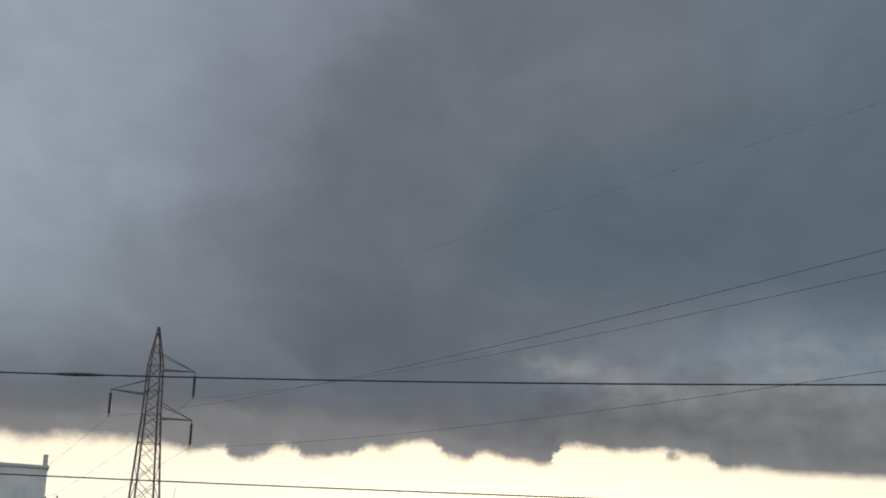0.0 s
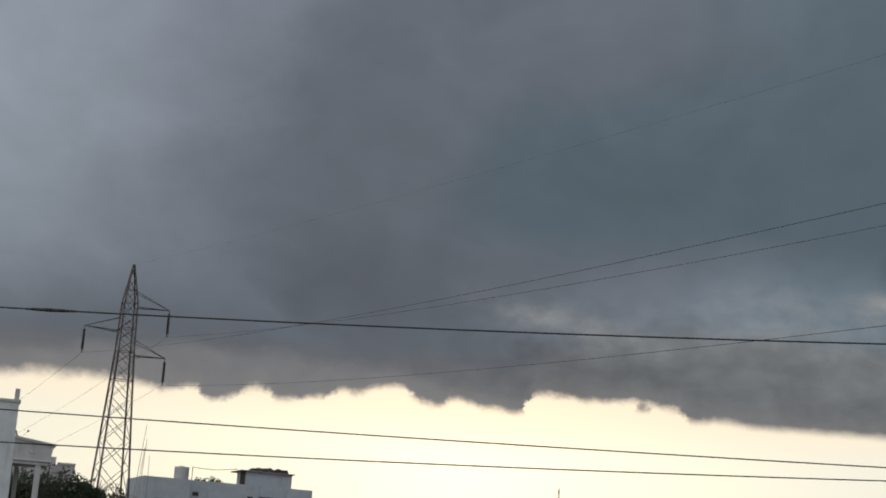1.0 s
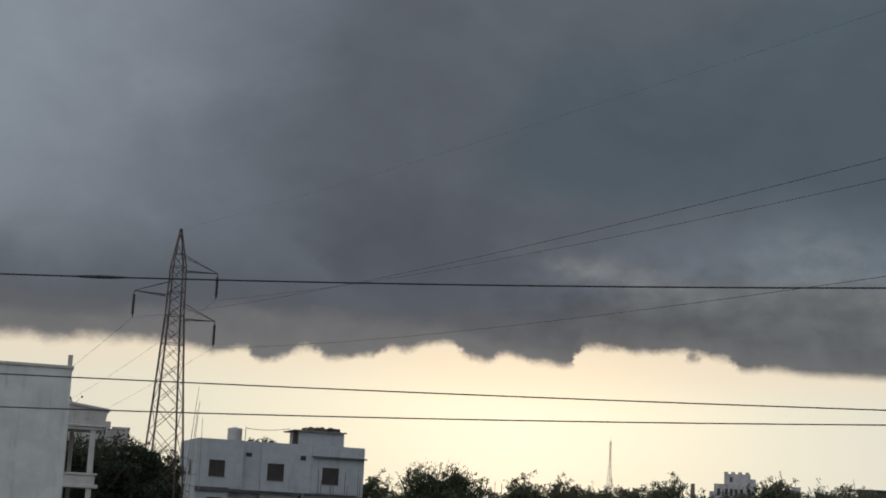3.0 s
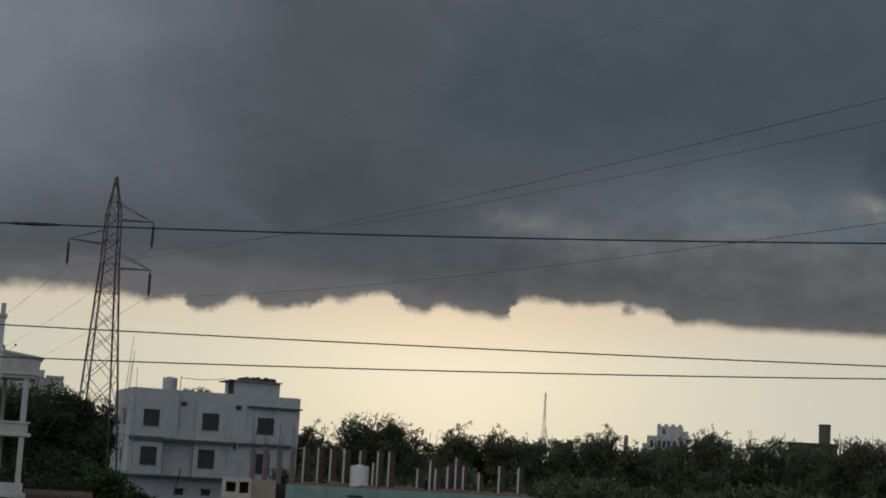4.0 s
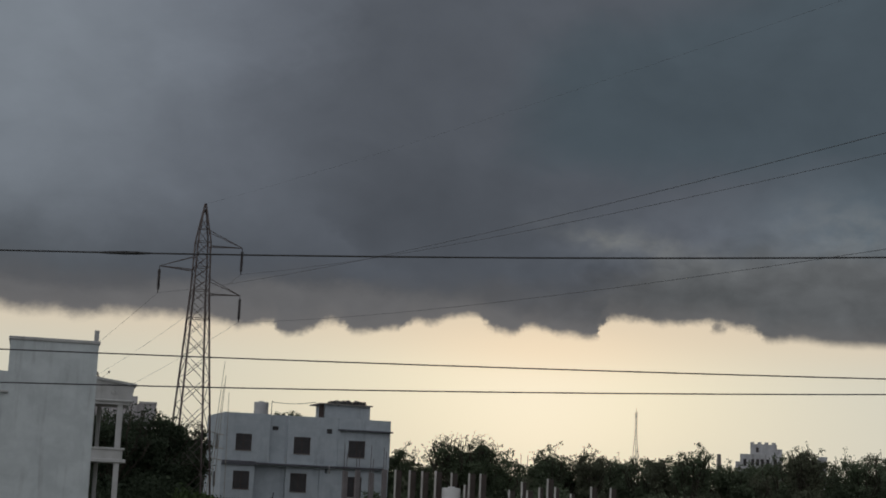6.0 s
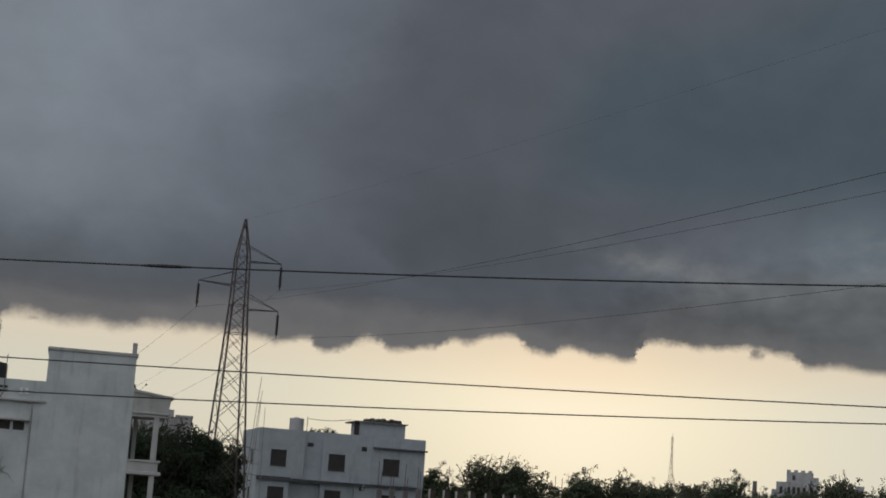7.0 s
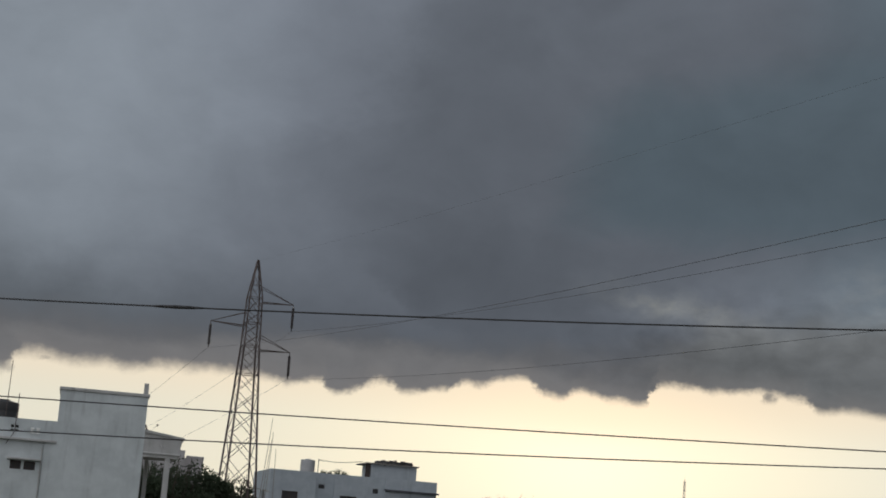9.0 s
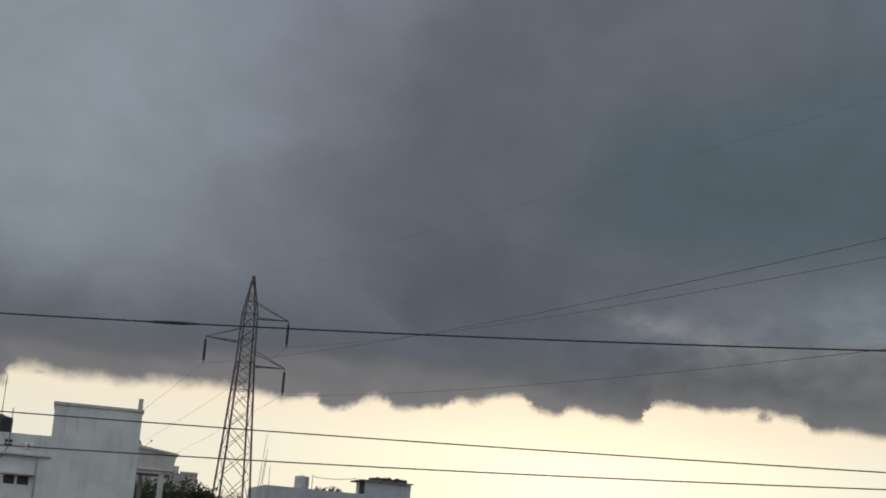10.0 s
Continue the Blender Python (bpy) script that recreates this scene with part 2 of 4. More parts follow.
def foliage(name, base, other):
    mat = bpy.data.materials.new(name)
    mat.use_nodes = True
    n = Net(mat.node_tree)
    bsdf = mat.node_tree.nodes["Principled BSDF"]
    isle = n.node("ShaderNodeNewGeometry").outputs["Random Per Island"]
    place = n.node("ShaderNodeTexCoord").outputs["Object"]
    big, _ = n.noise(place, 0.6, 3.0)
    col = n.mix(isle, base, other)
    col = n.mix(n.mul(n.step(big, 0.35, 0.65), 0.6), col, tuple(c * 0.6 for c in base))
    n.put(bsdf.inputs["Base Color"], col)
    bsdf.inputs["Roughness"].default_value = 0.75
    bsdf.inputs["Specular IOR Level"].default_value = 0.25
    thin = n.node("ShaderNodeBsdfTranslucent")
    n.put(thin.inputs[0], col)
    both = n.node("ShaderNodeMixShader")
    both.inputs[0].default_value = 0.2
    n.put(both.inputs[1], bsdf.outputs[0])
    n.put(both.inputs[2], thin.outputs[0])
    n.put(mat.node_tree.nodes["Material Output"].inputs[0], both.outputs[0])
    return mat


M_WALL = surface("weathered_white_plaster", (0.665, 0.70, 0.71), (0.535, 0.57, 0.58), 0.88, scale=0.7, fine=4.5, streak=0.5, dirt=(0.26, 0.26, 0.27))
M_TRIM = surface("white_painted_moulding", (0.55, 0.54, 0.535), (0.46, 0.45, 0.44), 0.8, streak=0.55, dirt=(0.22, 0.21, 0.20))
M_BLUE = surface("pale_blue_plaster", (0.485, 0.525, 0.56), (0.41, 0.45, 0.49), 0.88, streak=0.55, dirt=(0.24, 0.25, 0.28))
M_LEDGE = surface("dark_grey_ledge", (0.11, 0.11, 0.13), (0.08, 0.08, 0.095), 0.8)
M_CONCRETE = surface("raw_concrete", (0.30, 0.28, 0.26), (0.22, 0.20, 0.185), 0.92, streak=0.5, per_object=0.4)
M_CONCRETE_OLD = surface("old_dark_concrete", (0.155, 0.145, 0.125), (0.11, 0.10, 0.09), 0.9, streak=0.5)
M_PILLAR = surface("grey_cement_render", (0.64, 0.62, 0.58), (0.50, 0.48, 0.45), 0.92, streak=0.4, per_object=0.3)
M_BROWNCEMENT = surface("brown_cement_render", (0.26, 0.235, 0.235), (0.19, 0.17, 0.17), 0.93, streak=0.4, per_object=0.3)
# brown column tone with the shade of the turned-away side put into it
M_FLANKSHADE = surface("shaded_brown_flank", (0.10, 0.08, 0.07), (0.07, 0.057, 0.05), 0.95, scale=2.5, fine=18.0, bump=0.4, per_object=0.3)
M_RUST = surface("rusty_roof_sheet", (0.13, 0.085, 0.065), (0.085, 0.06, 0.05), 0.85, 0.1, scale=2.0, fine=14.0, bump=0.2)
M_TEAL = surface("faded_teal_wall_paint", (0.24, 0.38, 0.345), (0.18, 0.30, 0.275), 0.85, streak=0.6)
M_BEIGE = surface("beige_cement_plaster", (0.36, 0.32, 0.26), (0.28, 0.25, 0.21), 0.9, streak=0.5)
M_SOIL = surface("reddish_soil_and_rubble", (0.20, 0.125, 0.09), (0.13, 0.085, 0.065), 0.95, scale=2.0, fine=20.0, bump=0.5)
M_GROUND = surface("dry_earth_with_grass", (0.11, 0.095, 0.06), (0.06, 0.075, 0.035), 0.95, scale=0.08, fine=2.0, bump=0.4)
M_STEEL = surface("weathered_pylon_steel", (0.16, 0.13, 0.125), (0.10, 0.075, 0.07), 0.65, 0.5, scale=0.8, fine=30.0, bump=0.05)
# mast steel, its pale tone standing in for distance haze
M_HAZESTEEL = surface("haze_lightened_steel", (0.42, 0.40, 0.38), (0.33, 0.31, 0.30), 0.6, 0.3, scale=0.5, bump=0.0)
M_INSUL = surface("brown_glazed_porcelain", (0.055, 0.04, 0.04), (0.035, 0.03, 0.03), 0.35, scale=3.0, bump=0.0)
M_WIRE = surface("weathered_cable", (0.055, 0.05, 0.05), (0.035, 0.035, 0.035), 0.6, 0.2, scale=3.0, bump=0.0)
M_LINE = surface("dull_aluminium_conductor", (0.16, 0.16, 0.17), (0.12, 0.12, 0.125), 0.6, 0.3, scale=3.0, bump=0.0)
M_GLASS = surface("dark_window_infill", (0.05, 0.045, 0.047), (0.03, 0.028, 0.03), 0.45, scale=1.5, bump=0.0)
M_FRAME = surface("dark_wood_frame", (0.075, 0.05, 0.045), (0.05, 0.035, 0.03), 0.6, scale=3.0)
# dark tone that stands in for the shade inside openings
M_HOLE = surface("interior_shade_tone", (0.10, 0.095, 0.09), (0.07, 0.065, 0.06), 0.95)
M_BLACKTANK = surface("black_plastic_tank", (0.035, 0.035, 0.037), (0.05, 0.047, 0.045), 0.5, bump=0.05)
M_WHITETANK = surface("white_plastic_tank", (0.72, 0.71, 0.70), (0.62, 0.61, 0.60), 0.45, bump=0.03, streak=0.3, dirt=(0.4, 0.38, 0.35))
M_WHITEPAINT = surface("fresh_white_paint", (0.90, 0.90, 0.88), (0.84, 0.84, 0.82), 0.5, bump=0.03)
M_BAMBOO = surface("grey_bamboo_pole", (0.38, 0.35, 0.30), (0.28, 0.26, 0.22), 0.8, scale=4.0)
M_FAR = surface("far_grey_white_plaster", (0.53, 0.525, 0.535), (0.40, 0.395, 0.40), 0.9, scale=0.6, streak=0.7, dirt=(0.15, 0.14, 0.14))
M_FARPINK = surface("far_pinkish_grey_plaster", (0.56, 0.525, 0.535), (0.44, 0.41, 0.415), 0.9, scale=0.6, streak=0.5)
M_FARDARK = surface("far_dark_concrete", (0.10, 0.095, 0.09), (0.065, 0.06, 0.06), 0.9, scale=0.8, streak=0.5)
M_BARK = surface("grey_brown_bark", (0.085, 0.065, 0.05), (0.05, 0.04, 0.032), 0.95, scale=3.0, fine=20.0, bump=0.4)
M_LEAF = foliage("dark_green_leaves", (0.122, 0.152, 0.092), (0.156, 0.192, 0.120))
M_LEAF_MID = foliage("dusky_green_leaves", (0.088, 0.112, 0.064), (0.115, 0.146, 0.085))
M_LEAF_DEEP = foliage("deep_green_leaves", (0.052, 0.072, 0.042), (0.078, 0.10, 0.06))
M_LEAF_OLIVE = foliage("olive_green_leaves", (0.145, 0.155, 0.10), (0.178, 0.19, 0.128))
M_LEAF_FRESH = foliage("fresh_green_leaves", (0.065, 0.10, 0.036), (0.095, 0.14, 0.052))


# ---- mesh helpers ----
def part(name, bm, material, parent=None, label="", smooth=False):
    data = bpy.data.meshes.new(name)
    bm.to_mesh(data)
    bm.free()
    data.materials.append(material)
    if smooth:
        for p in data.polygons:
            p.use_smooth = True
    ob = new(name, data)
    ob.parent = parent
    if label:
        tagged(ob, label)
    return ob


def empty(name, m, label, category, group=""):
    ob = new(name)
    ob.empty_display_size = 0.3
    ob.matrix_basis = m
    return tagged(ob, label, category, group)


def spot(az, el, r):
    """A place by bearing, height angle (degrees) and ground distance from the viewer."""
    return Vector((r * math.sin(radians(az)), r * math.cos(radians(az)), EYE.z + r * math.tan(radians(el))))


def box(bm, x0, x1, y0, y1, z0, z1, soft=0.0):
    c = bmesh.ops.create_cube(bm, size=1.0)["verts"]
    bmesh.ops.scale(bm, verts=c, vec=(x1 - x0, y1 - y0, z1 - z0))
    bmesh.ops.translate(bm, verts=c, vec=((x0 + x1) / 2, (y0 + y1) / 2, (z0 + z1) / 2))
    if soft:
        edges = list({e for v in c for e in v.link_edges})
        bmesh.ops.bevel(bm, geom=edges, offset=soft, segments=1, affect="EDGES")
    return bm


def boxed(*spec, soft=0.0):
    return box(bmesh.new(), *spec, soft=soft)


def bar(bm, a, b, w, sides=4, w2=None):
    """A straight bar from a to b."""
    a, b = Vector(a), Vector(b)
    d = b - a
    if d.length < 1e-4:
        return
    turn = d.to_track_quat("Z", "Y").to_matrix()
    w2 = w if w2 is None else w2
    rings = []
    for p, r in ((a, w / 2), (b, w2 / 2)):
        rings.append([bm.verts.new(p + turn @ Vector((r * math.cos(q), r * math.sin(q), 0))) for q in (math.tau * (i + 0.5) / sides for i in range(sides))])
    for i in range(sides):
        j = (i + 1) % sides
        bm.faces.new((rings[0][i], rings[0][j], rings[1][j], rings[1][i]))
    bm.faces.new(rings[0][::-1])
    bm.faces.new(rings[1])


def tube(bm, points, w, sides=6):
    rings = []
    for i, p in enumerate(points):
        d = points[min(i + 1, len(points) - 1)] - points[max(i - 1, 0)]
        turn = d.to_track_quat("Z", "Y").to_matrix()
        rings.append([bm.verts.new(p + turn @ Vector((w / 2 * math.cos(q), w / 2 * math.sin(q), 0))) for q in (math.tau * k / sides for k in range(sides))])
    for a, b in zip(rings, rings[1:]):
        for i in range(sides):
            j = (i + 1) % sides
            bm.faces.new((a[i], a[j], b[j], b[i]))
    bm.faces.new(rings[0][::-1])
    bm.faces.new(rings[-1])


def lathe(bm, profile, sides=24, at=(0, 0, 0)):
    """Turned shape from (radius, height) pairs."""
    at = Vector(at)
    rings = [[bm.verts.new(at + Vector((r * math.cos(q), r * math.sin(q), h))) for q in (math.tau * k / sides for k in range(sides))] for r, h in profile]
    for a, b in zip(rings, rings[1:]):
        for i in range(sides):
            j = (i + 1) % sides
            bm.faces.new((a[i], a[j], b[j], b[i]))
    bm.faces.new(rings[0][::-1])
    bm.faces.new(rings[-1])
    return bm


def wall(u0, u1, z0, z1, v0, v1, holes=()):
    """A wall along u with real openings (u0, u1, z0, z1) cut through its thickness v0..v1."""
    us = sorted({u0, u1, *(h[0] for h in holes), *(h[1] for h in holes)})
    zs = sorted({z0, z1, *(h[2] for h in holes), *(h[3] for h in holes)})
    us, zs = [u for u in us if u0 <= u <= u1], [q for q in zs if z0 <= q <= z1]

    def solid(i, j):
        if not (0 <= i < len(us) - 1 and 0 <= j < len(zs) - 1):
            return False
        cu, cz = (us[i] + us[i + 1]) / 2, (zs[j] + zs[j + 1]) / 2
        return not any(h[0] < cu < h[1] and h[2] < cz < h[3] for h in holes)

    bm = bmesh.new()
    seen = {}

    def vert(*c):
        if c not in seen:
            seen[c] = bm.verts.new(c)
        return seen[c]

    for i in range(len(us) - 1):
        for j in range(len(zs) - 1):
            if not solid(i, j):
                continue
            a, b, c, d = us[i], us[i + 1], zs[j], zs[j + 1]
            bm.faces.new([vert(*q) for q in ((a, v0, c), (b, v0, c), (b, v0, d), (a, v0, d))])
            bm.faces.new([vert(*q) for q in ((a, v1, c), (a, v1, d), (b, v1, d), (b, v1, c))])
            for di, dj, quad in ((-1, 0, ((a, v0, c), (a, v0, d), (a, v1, d), (a, v1, c))), (1, 0, ((b, v0, c), (b, v1, c), (b, v1, d), (b, v0, d))),
                                 (0, -1, ((a, v0, c), (a, v1, c), (b, v1, c), (b, v0, c))), (0, 1, ((a, v0, d), (b, v0, d), (b, v1, d), (a, v1, d)))):
                if not solid(i + di, j + dj):
                    bm.faces.new([vert(*q) for q in quad])
    return bm


def window(parent, u0, u1, z0, z1, v, grille=4, sill=True):
    """A window set in an opening: frame, dark panes and flat grille bars."""
    bm = bmesh.new()
    t = 0.07
    box(bm, u0, u1, v + 0.10, v + 0.16, z0, z0 + t)
    box(bm, u0, u1, v + 0.10, v + 0.16, z1 - t, z1)
    box(bm, u0, u0 + t, v + 0.10, v + 0.16, z0 + t, z1 - t)
    box(bm, u1 - t, u1, v + 0.10, v + 0.16, z0 + t, z1 - t)
    win = part("window", bm, M_FRAME, parent)
    mid = (u0 + u1) / 2
    part("mullion", boxed(mid - 0.03, mid + 0.03, v + 0.105, v + 0.155, z0 + t, z1 - t), M_FRAME, win)
    for a, b in ((u0 + t, mid - 0.03), (mid + 0.03, u1 - t)):
        part("pane", boxed(a, b, v + 0.125, v + 0.14, z0 + t, z1 - t), M_GLASS, win)
    if grille:
        bars = bmesh.new()
        for k in range(1, grille + 1):
            h = z0 + (z1 - z0) * k / (grille + 1)
            box(bars, u0 + t, u1 - t, v + 0.06, v + 0.075, h - 0.012, h + 0.012)
        part("grille", bars, M_FRAME, win)
    if sill:
        part("window_sill", boxed(u0 - 0.06, u1 + 0.06, v - 0.05, v + 0.099, z0 - 0.06, z0 - 0.004, soft=0.01), M_CONCRETE, win)
    return win


# ---- ground ----
def ground():
    bm = bmesh.new()
    ring = [0.0, 40.0, 80.0, 120.0, 180.0, 300.0, 600.0, 1500.0, 4500.0]
    prev = [bm.verts.new((0, 0, 0))]
    for r in ring[1:]:
        cur = []
        for k in range(48):
            q = math.tau * k / 48
            lump = 0.35 * noise.noise(Vector((r * math.cos(q), r * math.sin(q), 0)) * 0.02) if r < 700 else 0.0
            cur.append(bm.verts.new((r * math.cos(q), r * math.sin(q), lump - 0.2)))
        for k in range(48):
            j = (k + 1) % 48
            if len(prev) == 1:
                bm.faces.new((prev[0], cur[k], cur[j]))
            else:
                bm.faces.new((prev[k], cur[k], cur[j], prev[j]))
        prev = cur
    tagged(part("ground", bm, M_GROUND), "dry brown earth with patches of green grass", "ground", kind="structure")


ground()


# ---- near cables across the street ----
def near_cable(name, a, b, c, width, dist, label):
    """A cable in the plane y = dist with the height a x^2 + b x + c."""
    bm = bmesh.new()
    tube(bm, [Vector((q, dist, a * q * q + b * q + c)) for q in (-30 + k for k in range(61))], width, 6)
    return tagged(part(name, bm, M_WIRE, smooth=True), label, "cable")


top_cable = near_cable("power_cable", 0.00164, 0.0315, 7.634, 0.019, 18.0, "thick black overhead power cable with a spliced joint")
near_cable("power_cable", 0.00076, 0.00746, 6.4142, 0.0155, 18.0, "thin dark overhead power cable above the rooftops")
near_cable("power_cable", 0.00145, 0.02957, 6.1537, 0.0155, 18.0, "lowest dark overhead power cable above the rooftops")
bm = bmesh.new()
SLEEVE = ((-4.88, 0.020), (-4.76, 0.034), (-4.58, 0.042), (-4.44, 0.036), (-4.30, 0.020))
for (qa, wa), (qb, wb) in zip(SLEEVE, SLEEVE[1:]):
    bar(bm, (qa, 18.0, 0.00164 * qa * qa + 0.0315 * qa + 7.634), (qb, 18.0, 0.00164 * qb * qb + 0.0315 * qb + 7.634), wa, 8, wb)
part("splice_sleeve", bm, M_WIRE, top_cable, "thick black taped splice", smooth=True)


def street_pole(x):
    """The concrete pole that carries one end of the street cables."""
    pole = empty("utility_pole", Matrix.Translation((x, 18.0, -0.4)), "plain grey tapered concrete utility pole carrying the street cables", "pole", "poles of the street cables")
    part("shaft", lathe(bmesh.new(), [(0.19, 0.0), (0.11, 10.9), (0.08, 10.95)], 14), M_CONCRETE, pole, smooth=True)
    for a, b, c in ((0.00164, 0.0315, 7.634), (0.00076, 0.00746, 6.4142), (0.00145, 0.02957, 6.1537)):
        h = a * x * x + b * x + c + 0.4
        part("clamp", lathe(bmesh.new(), [(0.20, h - 0.05), (0.20, h + 0.05)], 14), M_STEEL, pole, "dark steel cable clamp")


street_pole(-30.0)
street_pole(30.0)


# ---- pylon ----
LINE = radians(25.0)
RUN = Vector((math.sin(LINE), -math.cos(LINE), 0))     # from the pylon towards the viewer's side
SIDE = Vector((math.cos(LINE), math.sin(LINE), 0))
FOOT = spot(-11.7, 0, 128.0)
FOOT.z = 0.0
TOP = 27.2


def pylon():
    tower = empty("transmission_tower", Matrix.LocRotScale(FOOT, Euler((0, 0, LINE)), None), "rusty grey steel lattice transmission tower with three crossarms", "pylon")
    # half width of the body by height
    marks = ((0.0, 1.72), (11.0, 1.12), (15.4, 0.86), (18.8, 0.68), (20.3, 0.60), (24.2, 0.50), (TOP, 0.04))

    def half(h):
        for (h0, w0), (h1, w1) in zip(marks, marks[1:]):
            if h <= h1:
                return w0 + (w1 - w0) * (h - h0) / (h1 - h0)
        return marks[-1][1]

    corner = ((-1, -1), (1, -1), (1, 1), (-1, 1))
    for cx, cy in corner:
        bm = bmesh.new()
        for (h0, w0), (h1, w1) in zip(marks, marks[1:]):
            bar(bm, (cx * w0, cy * w0, h0 - (0.4 if h0 == 0 else 0)), (cx * w1, cy * w1, h1), 0.155 if h0 < 20 else 0.115)
        part("leg", bm, M_STEEL, tower)
        part("footing", boxed(cx * 1.74 - 0.35, cx * 1.74 + 0.35, cy * 1.74 - 0.35, cy * 1.74 + 0.35, -0.6, 0.25, soft=0.04), M_CONCRETE, tower)
    levels = [0.0, 3.4, 6.5, 9.2, 11.6, 13.6, 15.3, 16.8, 18.2, 19.4, 20.4, 21.3, 22.2, 23.1, 24.2, 25.2, 26.1, TOP - 0.25]
    for (ax, ay), (bx, by) in zip(corner, corner[1:] + corner[:1]):
        bm = bmesh.new()
        flank = ax == bx
        for k, (h0, h1) in enumerate(zip(levels, levels[1:])):
            w0, w1 = half(h0), half(h1)
            w = 0.06 if h0 < 16 else 0.05
            if flank:
                # the narrow sides carry one zigzag
                a, b = ((ax, ay), (bx, by)) if k % 2 else ((bx, by), (ax, ay))
                bar(bm, (a[0] * w0, a[1] * w0, h0), (b[0] * w1, b[1] * w1, h1), w)
                continue
            bar(bm, (ax * w0, ay * w0, h0), (bx * w1, by * w1, h1), w)
            if h0 < 24:
                bar(bm, (bx * w0, by * w0, h0), (ax * w1, ay * w1, h1), w)
        for h in (18.2, 20.4, 22.2, 24.2, 25.2):
            w = half(h)
            bar(bm, (ax * w, ay * w, h), (bx * w, by * w, h), 0.07)
        part("bracing", bm, M_STEEL, tower)
    hang = []
    for sx, reach, low, high in ((1, 3.15, 23.88, 25.1), (-1, 3.25, 21.9, 23.0), (1, 3.2, 20.14, 21.3)):
        bm = bmesh.new()
        w0, w1 = half(low), half(high)
        tip = Vector((sx * reach, 0, low + 0.12))
        for cy in (-1, 1):
            bar(bm, (sx * w0, cy * w0, low), tip, 0.085)
            bar(bm, (sx * w1, cy * w1, high), tip, 0.06)
        for k0, k1 in ((0.0, 0.3), (0.3, 0.6), (0.6, 0.85)):
            bar(bm, Vector((sx * w0, -w0, low)).lerp(tip, k0), Vector((sx * w0, w0, low)).lerp(tip, k1), 0.05)
        part("crossarm", bm, M_STEEL, tower)
        # string of porcelain discs
        bm = bmesh.new()
        prof = [(0.03, 0.0), (0.03, -0.28)]
        h = -0.28
        for k in range(14):
            prof += [(0.075, h), (0.115, h - 0.03), (0.12, h - 0.075), (0.075, h - 0.09)]
            h -= 0.1125
        prof += [(0.035, h), (0.035, h - 0.22)]
        lathe(bm, prof, 12, tip)
        part("insulator", bm, M_INSUL, tower, "dark brown porcelain disc insulator string", smooth=True)
        hang.append(tip + Vector((0, 0, h - 0.22)))
    hang.append(Vector((0, 0, TOP - 0.05)))
    m = tower.matrix_basis
    return [m @ p for p in hang]


def conductor(start, fall, curve, back_fall, back_curve, width, label, first=-60):
    """One line over the tower: towards the viewer's side and away behind it."""
    pts = []
    for k in range(first, 91):
        s = k * 2.0
        if s >= 0:
            h = -fall * s + curve * s * s
        else:
            h = back_fall * s + back_curve * s * s
        pts.append(Vector(start) + RUN * s + Vector((0, 0, h)))
    bm = bmesh.new()
    tube(bm, pts, width, 5)
    tagged(part("conductor", bm, M_LINE, smooth=True), label, "power line", "lines on the tower")


ENDS = pylon()
conductor(ENDS[0], 0.0901, 0.000334, 0.10, 0.0004, 0.021, "grey aluminium conductor hung from the upper crossarm")
conductor(ENDS[1], 0.0829, 0.000312, 0.095, 0.0004, 0.021, "grey aluminium conductor hung from the middle crossarm")
conductor(ENDS[2], 0.0798, 0.000297, 0.083, 0.0003, 0.021, "grey aluminium conductor hung from the lower crossarm")
conductor(ENDS[3], 0.0875, 0.00015, 0.09, 0.0004, 0.007, "thin grey earth wire on the tower tip", 0)


